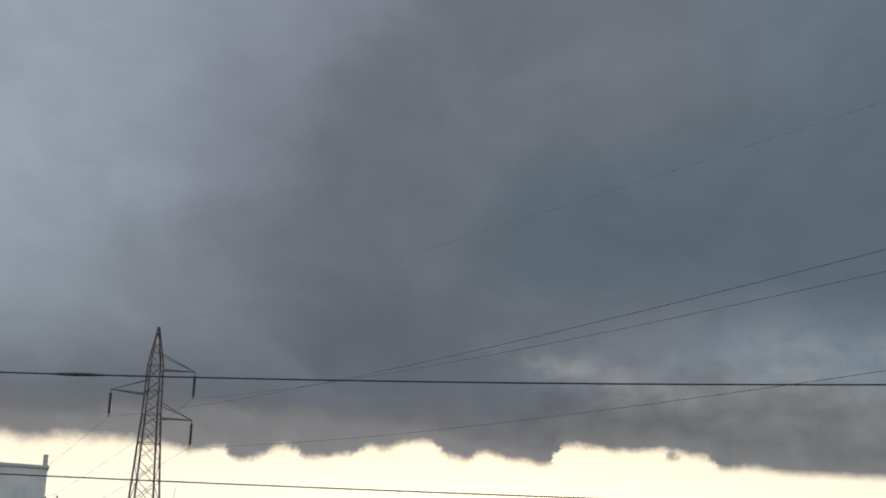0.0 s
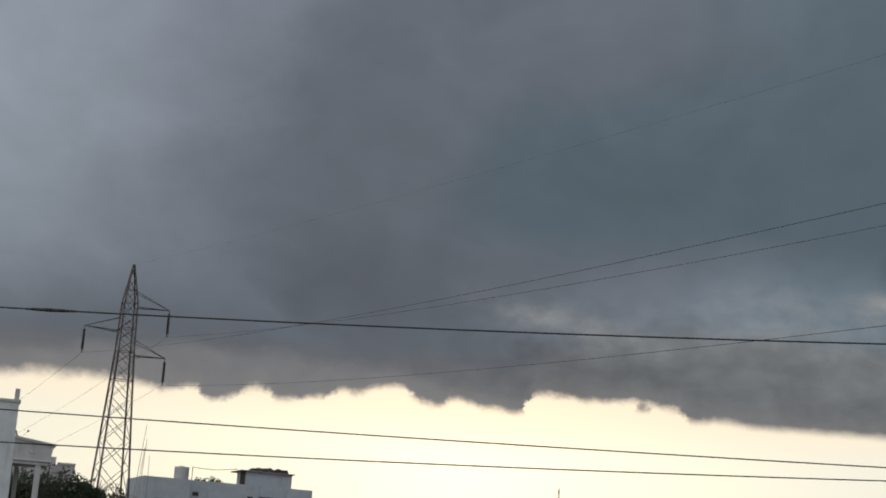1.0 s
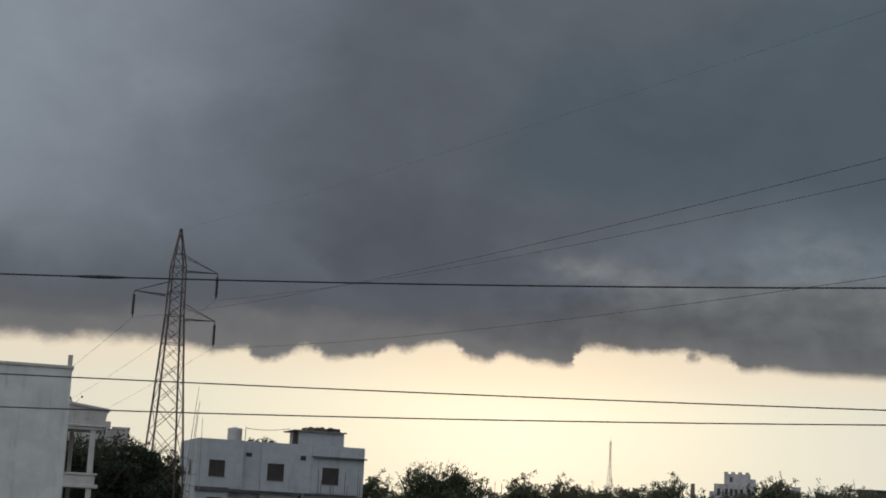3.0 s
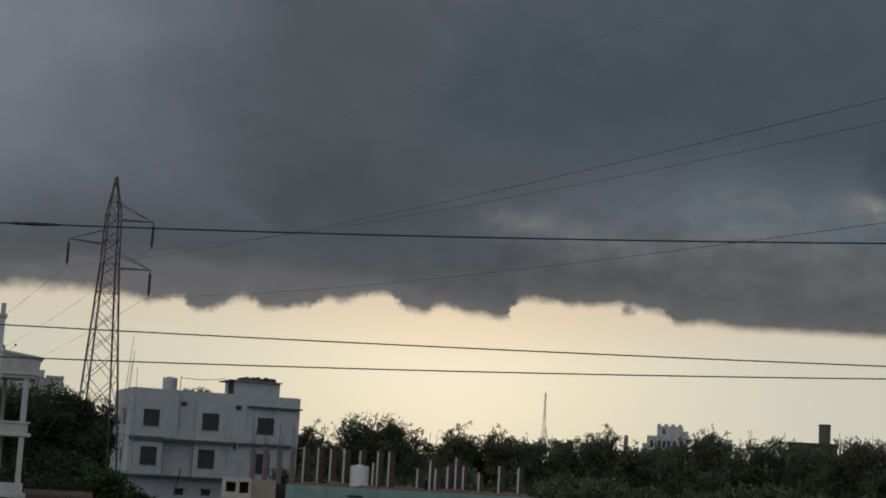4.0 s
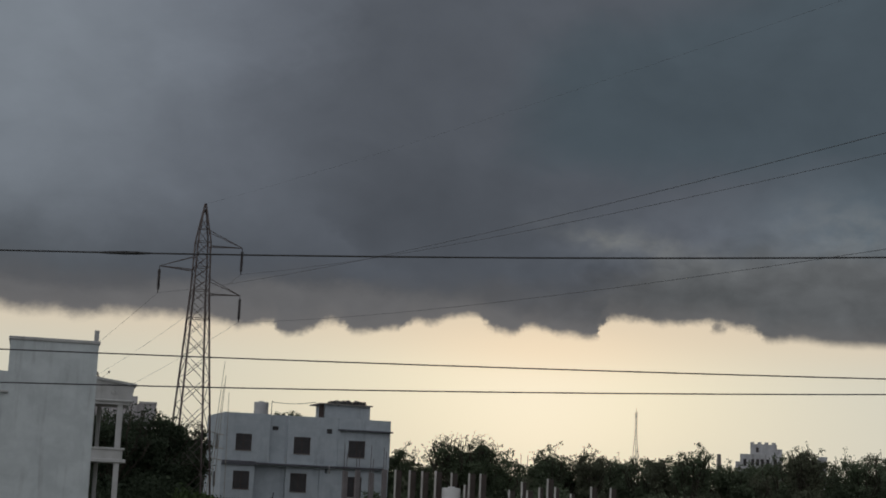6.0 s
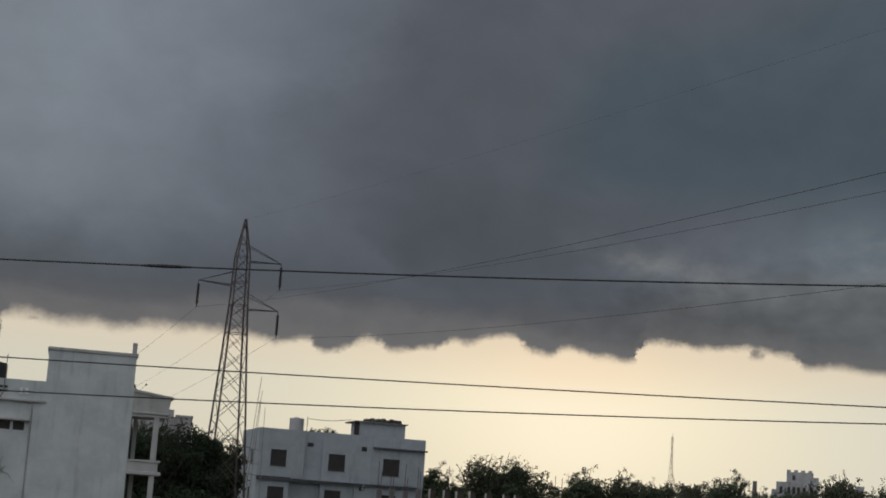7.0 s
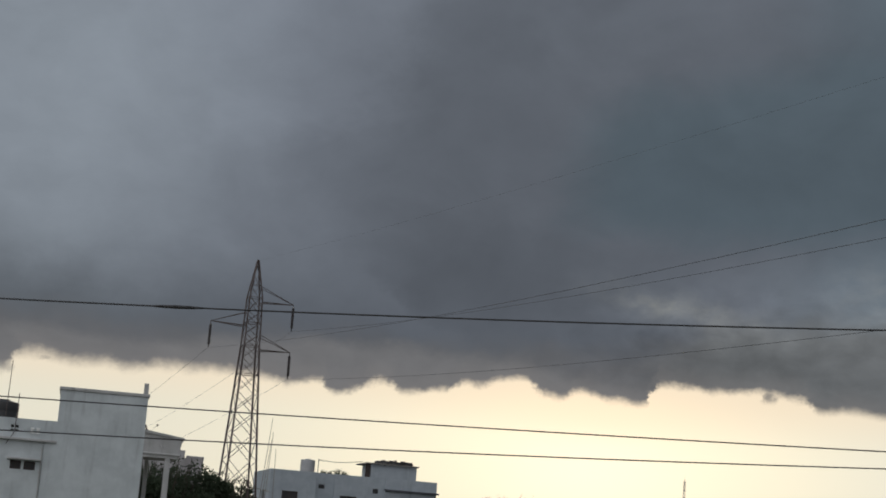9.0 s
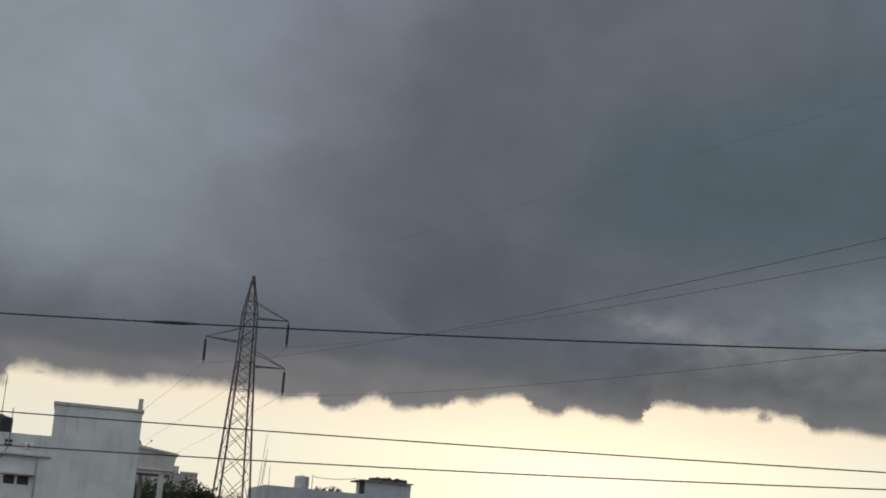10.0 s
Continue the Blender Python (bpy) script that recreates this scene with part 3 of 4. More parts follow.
# ---- white house with the balcony ----
def balcony_house():
    h = empty("house", pose(-22.7, 85.0, 0, 0, 0, 17.0), "weathered white plaster house with a side balcony and roof room", "house")
    # front wall: the right bay stands a little proud of the rest
    part("wall", wall(-5.0, 0.0, -0.3, 10.72, 0.0, 0.3), M_WALL, h)
    holes = [(-6.62, -6.07, 8.13, 8.57), (-5.93, -5.36, 8.13, 8.57)]
    holes += [(-6.80 + i * 0.24, -6.64 + i * 0.24, 10.02 + j * 0.21, 10.16 + j * 0.21) for i in (0, 1) for j in (0, 1)]
    holes += [(-9.6, -8.4, 6.6, 8.3), (-13.5, -12.1, 6.6, 8.3), (-9.6, -8.4, 3.0, 4.5)]
    part("wall", wall(-16.0, -5.0, -0.3, 10.72, 0.12, 0.42, holes), M_WALL, h)
    part("wall", boxed(-0.3, 0.0, 0.3, 11.0, -0.3, 10.72), M_WALL, h)
    part("wall", boxed(-16.0, -15.7, 0.42, 11.0, -0.3, 10.72), M_WALL, h)
    part("wall", boxed(-15.7, -0.3, 10.7, 11.0, -0.3, 10.72), M_WALL, h)
    # added sheet behind the windows, coloured as interior shade
    part("dark_backing", boxed(-15.7, -0.3, 2.4, 2.5, -0.3, 9.6), M_HOLE, h)
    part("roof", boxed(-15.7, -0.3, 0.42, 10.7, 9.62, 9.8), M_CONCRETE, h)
    # added sheet that makes the parapet holes read as shaded
    part("dark_backing", boxed(-7.1, -5.0, 0.55, 0.6, 9.802, 10.5), M_HOLE, h)
    # roof room
    part("roof_room", boxed(-4.5, -0.02, 0.02, 4.2, 10.722, 12.36), M_WALL, h)
    part("cornice", boxed(-4.58, 0.06, -0.06, 4.28, 12.362, 12.54, soft=0.03), M_TRIM, h)
    part("pier", boxed(-0.28, -0.04, 0.0, 0.24, 12.542, 13.1, soft=0.015), M_TRIM, h, "short white plaster pier")
    bm = bmesh.new()
    bar(bm, (0.0, 0.1, 10.95), (0.06, 0.0, 10.72), 0.09)
    bar(bm, (0.06, 0.0, 10.72), (0.26, 0.0, 10.62), 0.07)
    part("bracket", bm, M_STEEL, h, "small dark steel bracket")
    bm = bmesh.new()
    bar(bm, (0.24, 0.0, 10.63), (0.60, 0.0, 10.96), 0.014, 5)
    lathe(bm, [(0.03, 0.0), (0.055, 0.03), (0.055, 0.08), (0.03, 0.11)], 10, (0.60, 0.0, 10.92))
    part("stay_insulator", bm, M_INSUL, h, "small dark stay wire insulator")
    # ledges and shade over the small windows
    part("ledge", boxed(-16.0, -4.42, -0.16, 0.118, 9.60, 9.72, soft=0.02), M_TRIM, h)
    part("sunshade", boxed(-6.78, -5.15, -0.36, 0.118, 8.60, 8.70, soft=0.02), M_TRIM, h, "thin concrete window shade")
    window(h, -6.62, -6.07, 8.13, 8.57, 0.12, 2, False)
    window(h, -5.93, -5.36, 8.13, 8.57, 0.12, 2, False)
    window(h, -9.6, -8.4, 6.6, 8.3, 0.12)
    window(h, -13.5, -12.1, 6.6, 8.3, 0.12)
    window(h, -9.6, -8.4, 3.0, 4.5, 0.12)
    for u in (-5.70, -5.42):
        bm = bmesh.new()
        box(bm, u - 0.10, u + 0.10, 0.02, 0.117, 9.992, 10.08)
        box(bm, u - 0.06, u + 0.06, 0.05, 0.117, 10.081, 10.20, soft=0.01)
        box(bm, u - 0.09, u + 0.09, 0.02, 0.117, 10.201, 10.298)
        part("ornament", bm, M_WHITEPAINT, h, "small white cast baluster ornament")
    bm = bmesh.new()
    bar(bm, (-6.55, 0.03, 11.98), (-6.58, 0.03, 10.0), 0.04, 6)
    bar(bm, (-6.58, 0.03, 10.0), (-6.95, 0.03, 9.35), 0.04, 6)
    part("pipe", bm, M_STEEL, h, "thin dark bent pipe")
    bm = bmesh.new()
    rnd = random.Random(5)
    p = Vector((-6.3, 0.08, 6.0))
    for tip in ((-6.6, 6.15), (-6.05, 6.2), (-5.6, 5.45), (-6.25, 6.75), (-6.5, 5.9)):
        q = Vector((tip[0], 0.06, tip[1]))
        mid = p.lerp(q, 0.5) + Vector((rnd.uniform(-0.1, 0.1), -0.03, rnd.uniform(0.0, 0.15)))
        bar(bm, p, mid, 0.05, 5, 0.035)
        bar(bm, mid, q, 0.035, 5, 0.015)
    part("vine", bm, M_BAMBOO, h, "dry leafless vine on the wall")
    # pipe added to draw the dark line where the two bays meet
    bm = bmesh.new()
    bar(bm, (-5.1, 0.08, -0.3), (-5.1, 0.08, 9.3), 0.07, 8)
    for z in (2.0, 5.0, 8.0):
        box(bm, -5.18, -5.02, 0.0, 0.118, z, z + 0.06)
    part("seam_pipe", bm, M_TRIM, h, "grey pipe added to draw the line of the wall seam")
    # balcony
    slab = bmesh.new()
    front = [slab.verts.new(c) for c in ((0.002, -0.05, 9.45), (1.86, -0.05, 9.45), (1.97, -0.05, 10.32), (0.002, -0.05, 10.56))]
    rear = [slab.verts.new(c) for c in ((0.002, 3.2, 9.45), (1.86, 3.2, 9.45), (1.97, 3.2, 10.32), (0.002, 3.2, 10.56))]
    slab.faces.new(front)
    slab.faces.new(rear[::-1])
    for i in range(4):
        j = (i + 1) % 4
        slab.faces.new((front[j], front[i], rear[i], rear[j]))
    part("canopy", slab, M_TRIM, h, "white plaster canopy over the balcony")
    lip = bmesh.new()
    front = [lip.verts.new(c) for c in ((0.002, -0.16, 10.565), (2.08, -0.16, 10.30), (2.08, -0.16, 10.42), (0.002, -0.16, 10.70))]
    rear = [lip.verts.new(c) for c in ((0.002, 3.3, 10.565), (2.08, 3.3, 10.30), (2.08, 3.3, 10.42), (0.002, 3.3, 10.70))]
    lip.faces.new(front)
    lip.faces.new(rear[::-1])
    for i in range(4):
        j = (i + 1) % 4
        lip.faces.new((front[j], front[i], rear[i], rear[j]))
    part("canopy_lip", lip, M_TRIM, h, "projecting plaster cornice lip")
    part("moulding", boxed(0.002, 1.93, -0.10, 3.22, 9.452, 9.56, soft=0.02), M_TRIM, h)
    part("canopy_beam", boxed(0.002, 1.78, 0.0, 3.1, 9.30, 9.448), M_TRIM, h)
    for u in (0.86, 1.06):
        bm = bmesh.new()
        box(bm, u - 0.06, u + 0.06, -0.09, -0.052, 9.84, 9.98, soft=0.01)
        box(bm, u - 0.08, u + 0.08, -0.08, -0.052, 9.981, 10.05)
        part("ornament", bm, M_TRIM, h)
    # panels give the side wall its brown paint, darkened as in shade
    for z0, z1 in ((7.085, 9.29), (4.0, 6.3)):
        part("balcony_door", boxed(0.003, 0.05, 0.35, 1.9, z0, z1), M_BROWNCEMENT, h, "brown painted side wall of the balcony, toned darker for shade")
    part("column", boxed(1.16, 1.46, 0.05, 0.35, 7.08, 9.298, soft=0.02), M_TRIM, h)
    part("column", boxed(0.24, 0.46, 2.75, 2.97, 7.08, 9.298, soft=0.02), M_TRIM, h)
    part("balcony_parapet", boxed(0.002, 1.58, 0.0, 0.12, 6.50, 6.96), M_TRIM, h)
    part("balcony_parapet", boxed(1.46, 1.58, 0.121, 3.1, 6.50, 6.96), M_TRIM, h)
    part("coping", boxed(0.002, 1.68, -0.06, 0.40, 6.961, 7.08, soft=0.02), M_TRIM, h)
    part("balcony_floor", boxed(0.002, 1.76, -0.08, 3.2, 6.31, 6.498, soft=0.02), M_TRIM, h)
    part("column", boxed(1.18, 1.46, 0.05, 0.33, -0.3, 6.308, soft=0.02), M_TRIM, h)
    part("column", boxed(0.28, 0.50, 2.75, 2.97, -0.3, 6.308, soft=0.02), M_TRIM, h)
    part("rail", boxed(0.002, 1.58, 0.0, 0.12, 3.45, 3.95), M_TRIM, h)
    part("balcony_floor", boxed(0.002, 1.76, -0.08, 3.2, 3.2, 3.448, soft=0.02), M_TRIM, h)


balcony_house()


def roof_tank(m, r, height, mat, label, ribs=4, dome=0.17, name="water_tank"):
    t = empty(name, m, label, "water tank")
    prof = [(r * 0.97, 0.0)]
    for k in range(ribs):
        a, b = height * k / ribs, height * (k + 1) / ribs
        prof += [(r, a + 0.04), (r, b - 0.06), (r * 0.985, b - 0.03), (r * 0.985, b)]
    prof += [(r * 0.9, height + dome * 0.3), (r * 0.45, height + dome)]
    part("body", lathe(bmesh.new(), prof, 28), mat, t, smooth=True)
    part("lid", lathe(bmesh.new(), [(r * 0.4, height + dome + 0.001), (r * 0.4, height + dome + 0.05), (r * 0.3, height + dome + 0.07)], 20), mat, t, smooth=True)
    return t


HOUSE_A = pose(-22.7, 85.0, 0, 0, 0, 17.0)
HOUSE_B = pose(-26.2, 140.2, 0, 0, 0, 19.9)
roof_tank(HOUSE_A @ pose(-7.42, 3.0, 9.8), 0.82, 1.86, M_BLACKTANK, "black plastic rooftop water tank with a low lid", 4, 0.10)
bm = bmesh.new()
bar(bm, (0, 0, 0), (0.06, 0, 4.05), 0.05, 6, 0.03)
aerial = part("aerial_pole", bm, M_STEEL)
aerial.matrix_basis = HOUSE_A @ pose(-7.22, 1.9, 9.8)
tagged(aerial, "thin dark steel aerial pole on the white house roof", "pole")


# ---- pale blue house under construction ----
def blue_house():
    h = empty("house", HOUSE_B.copy(), "pale blue three-storey plaster house with dark ledges, partly unfinished", "house")
    W1 = [(1.1, 2.48, 8.75, 10.15), (6.19, 7.66, 8.68, 10.13), (10.99, 12.48, 8.6, 10.05)]
    W2 = [(1.05, 2.46, 5.47, 7.0), (6.06, 7.51, 5.43, 7.02), (11.1, 12.36, 5.2, 6.93)]
    V1 = [(4.31, 4.85, 10.6, 10.95), (9.04, 9.54, 10.55, 10.96)]
    V2 = [(9.05, 9.27, 7.14, 7.49), (9.34, 9.54, 7.14, 7.49)]
    W3 = [(4.38, 5.12, 3.04, 3.6), (6.62, 7.44, 3.1, 3.62)]
    # front wall in bays of different depth: from, to, face depth
    for u0, u1, v in ((0.0, 4.0, 0.0), (4.0, 5.65, 0.5), (5.65, 10.05, 0.22), (10.05, 14.7, 0.0)):
        upper = [q for q in W1 + V1 if u0 < q[0] < u1]
        part("wall", wall(u0, u1, 7.86, 11.92, v, v + 0.28, upper), M_BLUE, h)
    for u0, u1, v in ((0.0, 2.86, 0.0), (2.86, 5.65, 0.75), (5.65, 8.6, 0.35), (8.6, 14.7, 0.2)):
        mid = [q for q in W2 + V2 if u0 < q[0] < u1]
        part("wall", wall(u0, u1, 4.66, 7.5, v, v + 0.28, mid), M_BLUE, h)
    low = W3 + [(0.5, 2.9, -0.2, 2.6)]
    part("wall", wall(0.0, 14.7, -0.4, 4.5, 0.75, 1.03, low), M_BLUE, h)
    # slab edges in dark grey
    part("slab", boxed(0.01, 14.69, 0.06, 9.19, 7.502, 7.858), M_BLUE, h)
    part("fascia", boxed(0.0, 2.9, -0.20, 0.058, 7.504, 7.856), M_LEDGE, h, "dark fascia band")
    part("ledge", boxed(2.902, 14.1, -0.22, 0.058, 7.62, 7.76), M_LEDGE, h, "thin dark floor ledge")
    part("slab", boxed(0.01, 14.69, -0.05, 9.19, 4.502, 4.658), M_LEDGE, h, "dark floor slab edge")
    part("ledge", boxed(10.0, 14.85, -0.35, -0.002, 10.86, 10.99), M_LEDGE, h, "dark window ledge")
    side = [(2.6, 4.2, 8.8, 10.1), (2.8, 4.4, 5.6, 6.9)]
    left = part("wall", wall(0.3, 9.2, 4.66, 11.92, 0.0, 0.28, side), M_BLUE, h)
    left.matrix_basis = pose(0.28, 0, 0, 0, 0, 90)
    for a, b, c, d in side:
        w = window(h, a, b, c, d, 0.0, 3, False)
        w.matrix_basis = pose(0.0, 0, 0, 0, 0, 90) @ Matrix.Diagonal((1, -1, 1, 1))
    part("wall", boxed(0.0, 0.28, 1.04, 9.2, -0.4, 4.5), M_BLUE, h)
    part("wall", boxed(14.42, 14.7, 0.5, 9.2, -0.4, 4.5), M_BLUE, h)
    part("wall", boxed(14.42, 14.7, 0.5, 9.2, 4.66, 7.5), M_BLUE, h)
    part("wall", boxed(14.42, 14.7, 0.29, 9.2, 7.86, 11.92), M_BLUE, h)
    part("wall", boxed(0.29, 14.41, 8.92, 9.2, -0.4, 4.5), M_BLUE, h)
    part("wall", boxed(0.29, 14.41, 8.92, 9.2, 4.66, 7.5), M_BLUE, h)
    part("wall", boxed(0.29, 14.41, 8.92, 9.2, 7.86, 11.92), M_BLUE, h)
    # added backing; its dark colour replaces real shade in the rooms
    part("dark_backing", boxed(0.3, 14.4, 2.6, 2.7, -0.3, 11.0), M_HOLE, h)
    part("roof", boxed(0.3, 14.4, 0.8, 8.9, 11.02, 11.2), M_CONCRETE, h)
    for a, b, c, d in W1:
        depth = 0.22 if 5.65 < a < 10 else 0.0
        window(h, a, b, c, d, depth)
    for a, b, c, d in W2:
        window(h, a, b, c, d, 0.0 if a < 2.8 else (0.35 if a < 8.6 else 0.2))
    for a, b, c, d in W3:
        window(h, a, b, c, d, 0.75, 2, False)
        part("sunshade", boxed(a - 0.14, b + 0.14, 0.32, 0.748, d + 0.03, d + 0.10), M_CONCRETE, h, "thin concrete window shade")
    for a, b, c, d in V1 + V2:
        v = 0.5 if a < 5 else (0.22 if d > 8 else 0.2)
        part("vent", boxed(a, b, v + 0.12, v + 0.15, c, d), M_GLASS, h)
    for u, v in ((4.08, 0.42), (5.58, 0.42), (9.30, -0.32)):
        bm = bmesh.new()
        bar(bm, (u, v, 8.4 if u < 6 else 7.86), (u, v, 7.862 if u < 6 else 7.05), 0.09, 6)
        part("drain_pipe", bm, M_TRIM, h, "short white plastic drain pipe")
    bm = bmesh.new()
    bar(bm, (4.6, -0.2, 5.3), (4.1, -0.2, 3.0), 0.09, 6)
    part("prop", bm, M_WIRE, h, "leaning dark prop pole")
    # roof room
    part("roof_room", boxed(9.28, 13.4, 2.5, 6.2, 11.202, 13.2), M_BLUE, h)
    part("door", boxed(8.80, 9.24, 2.7, 2.78, 11.202, 13.2), M_FRAME, h, "dark wooden stair door")
    part("roof_slab", boxed(8.75, 13.55, 2.2, 6.6, 13.202, 13.30), M_CONCRETE, h)


blue_house()
roof_tank(HOUSE_B @ pose(3.6, 2.6, 11.2), 0.63, 1.85, M_FAR, "pale grey cylindrical rooftop water tank", 3, 0.02)
bm = bmesh.new()
tube(bm, [HOUSE_B @ Vector((4.42 + 3.9 * k / 10, 2.0, 13.1 + 0.2 * k / 10 - 0.15 * math.sin(math.pi * k / 10))) for k in range(11)], 0.05, 5)
bar(bm, HOUSE_B @ Vector((4.42, 2.0, 11.2)), HOUSE_B @ Vector((4.42, 2.0, 13.25)), 0.06, 5)
tagged(part("washing_line", bm, M_WIRE), "sagging line tied between a roof pole and the stair room", "line")


def rubble(m, lx, ly, height, count, seed, label):
    rnd = random.Random(seed)
    bm = bmesh.new()
    for _ in range(count):
        a, b = rnd.uniform(-1, 1), rnd.uniform(-1, 1)
        s = rnd.uniform(0.08, 0.28)
        top = height * max(0.0, 1 - abs(a) ** 1.6) * rnd.uniform(0.2, 1.0)
        c = bmesh.ops.create_cube(bm, size=1.0)["verts"]
        bmesh.ops.transform(bm, verts=c, matrix=Matrix.LocRotScale((a * lx, b * ly, top), Euler((rnd.uniform(0, 6), rnd.uniform(0, 6), rnd.uniform(0, 6))), (s * 2.2, s, s * 0.6)))
    ob = part("rubble_heap", bm, M_FARDARK)
    ob.matrix_basis = m
    return tagged(ob, label, "rubble", kind="stuff")


rubble(HOUSE_B @ pose(11.6, 3.4, 13.33), 1.7, 0.8, 0.13, 130, 3, "dark heap of broken tiles and leaves on the roof")

# bamboo poles leaning at the corner of the blue house
for foot_at, top_at in (((-11.2, -1.9), (-10.68, 4.52)), ((-11.1, -1.9), (-10.66, 3.76)), ((-10.4, -1.9), (-10.48, 3.48)), ((-10.9, -1.9), (-10.62, 4.05))):
    a, b = spot(*foot_at, 138.5), spot(*top_at, 138.5)
    a.z = -0.1
    bm = bmesh.new()
    bar(bm, (0, 0, 0), b - a, 0.075, 6, 0.04)
    pole = part("bamboo_pole", bm, M_BAMBOO)
    pole.location = a
    tagged(pole, "long grey bamboo scaffold pole leaning by the blue house", "pole", "scaffold poles")


# ties that hold the scaffold poles to the wall
for from_at, to_at in (((-11.08, 2.12), (-10.57, 2.02)), ((-11.08, 1.64), (-10.54, 1.55)), ((-10.94, 1.23), (-10.57, 1.16))):
    a, b = spot(*from_at, 138.3), spot(*to_at, 138.3)
    bm = bmesh.new()
    bar(bm, (0, 0, 0), b - a, 0.07, 6)
    tie = part("scaffold_tie", bm, M_BAMBOO)
    tie.location = a
    tagged(tie, "short grey bamboo tie lashed across the scaffold poles", "pole", "scaffold ties")


# ---- unfinished teal building with bare columns ----
ROOF_Z = 4.62
TEAL = pose(-0.9, 93.0, 0, 0, 0, 4.0)


def teal_building():
    h = empty("building", TEAL.copy(), "unfinished single-storey building with faded teal painted walls", "building")
    slots = [(-4.1, -3.2, 4.1, 4.2), (1.6, 2.6, 4.1, 4.2), (-4.1, -3.2, 1.2, 2.5), (1.6, 2.6, 1.2, 2.5), (4.6, 5.5, 0.0, 2.3)]
    part("wall", wall(-7.5, 6.6, -0.3, ROOF_Z, 0.0, 0.25, slots), M_TEAL, h)
    part("wall", boxed(-7.5, -7.25, 0.25, 12.0, -0.3, ROOF_Z), M_TEAL, h)
    part("wall", boxed(6.35, 6.6, 0.25, 12.0, -0.3, ROOF_Z), M_TEAL, h)
    part("wall", boxed(-6.65, 6.35, 11.75, 12.0, -0.3, ROOF_Z), M_TEAL, h)
    # added backing, painted shade-dark behind the wall slots
    part("dark_backing", boxed(-6.6, 6.3, 2.2, 2.3, -0.3, 4.2), M_HOLE, h)
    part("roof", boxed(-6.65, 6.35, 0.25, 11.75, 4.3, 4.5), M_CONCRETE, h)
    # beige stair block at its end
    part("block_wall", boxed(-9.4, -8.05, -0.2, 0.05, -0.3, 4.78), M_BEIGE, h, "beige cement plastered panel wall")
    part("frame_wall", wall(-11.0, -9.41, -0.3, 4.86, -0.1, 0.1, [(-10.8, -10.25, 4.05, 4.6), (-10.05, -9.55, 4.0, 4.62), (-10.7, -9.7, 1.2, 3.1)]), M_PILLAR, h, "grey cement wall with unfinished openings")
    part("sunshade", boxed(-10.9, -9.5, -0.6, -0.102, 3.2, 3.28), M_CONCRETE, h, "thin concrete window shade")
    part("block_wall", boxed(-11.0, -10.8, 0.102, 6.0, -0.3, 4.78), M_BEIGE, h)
    # same shade-coloured backing for the gap and the unfinished openings
    part("dark_backing", boxed(-10.75, -7.52, 1.4, 1.5, -0.3, 4.6), M_HOLE, h)
    part("block_roof", boxed(-10.75, -8.1, 0.12, 6.0, 4.64, 4.76), M_CONCRETE, h)
    # soil, sand and broken brick lying along the roof edge
    rnd = random.Random(8)
    bm = bmesh.new()
    rows = []
    for i in range(90):
        u = -7.2 + 13.4 * i / 89
        rows.append([bm.verts.new((u, 0.3 + 0.45 * j, 4.51 + (0.05 if j in (0, 6) else 0.30) * (0.5 + noise.noise(Vector((u * 0.9, j * 0.7, 2))) + rnd.uniform(0, 0.25)))) for j in range(7)])
    for a, b in zip(rows, rows[1:]):
        for j in range(6):
            bm.faces.new((a[j], b[j], b[j + 1], a[j + 1]))
    heap = part("soil_heap", bm, M_SOIL, None, smooth=True)
    heap.matrix_basis = TEAL.copy()
    tagged(heap, "reddish soil and rubble strewn along the flat roof", "soil", kind="stuff")


teal_building()


def bare_column(az, top, r, wide=0.50, turn=-42.0, flank=M_FLANKSHADE, edge=M_PILLAR, rods=0.16):
    """A concrete column with short bent starter bars on top."""
    foot = spot(az, 0, r)
    c = empty("concrete_column", Matrix.LocRotScale((foot.x, foot.y, 4.5), Euler((0, 0, radians(turn))), None), "slim unfinished column with a pale edge and dark flank on the roof", "column", "columns on the roof")
    height = EYE.z + r * math.tan(radians(top)) - 4.5
    # by default the lit edge and shaded flank are painted in two tones
    part("shaft", boxed(-0.06, 0.06, -0.07, -0.01, 0.0, height, soft=0.008), edge, c, "narrow column edge")
    part("flank", boxed(-0.05, 0.05, -0.008, wide - 0.06, 0.0, height - 0.03, soft=0.01), flank, c, "broad column flank")
    rnd = random.Random(int(az * 100) + 7)
    for k in range(2):
        bm = bmesh.new()
        u = 0.0 if k == 0 else wide - 0.16
        bar(bm, (0, u, height), (rnd.uniform(-0.04, 0.04), u, height + rods * rnd.uniform(0.6, 1.4)), 0.018 if rods < 0.5 else 0.035, 5)
        part("starter_bar", bm, M_STEEL, c)


COLUMNS = ((-3.70, 1.10), (-3.24, 1.13), (-2.69, 1.10), (-2.08, 1.10), (-1.70, 1.11), (-0.70, 0.60), (-0.08, 0.62), (0.61, 1.04), (2.10, 0.83), (2.76, 0.81),
           (-4.62, 1.12), (-4.13, 1.12), (-6.40, 1.02), (-5.97, 1.06), (-5.50, 1.0), (-5.05, 1.12))
for az, top in COLUMNS:
    bare_column(az, top, 96.5 if az > -4.8 else 95.0, 0.50 if az > -4.8 else 0.34, flank=M_FLANKSHADE if az > -4.8 else M_BROWNCEMENT, edge=M_PILLAR if az > -4.8 else M_BROWNCEMENT, rods=0.16 if az > -4.8 else 1.1)
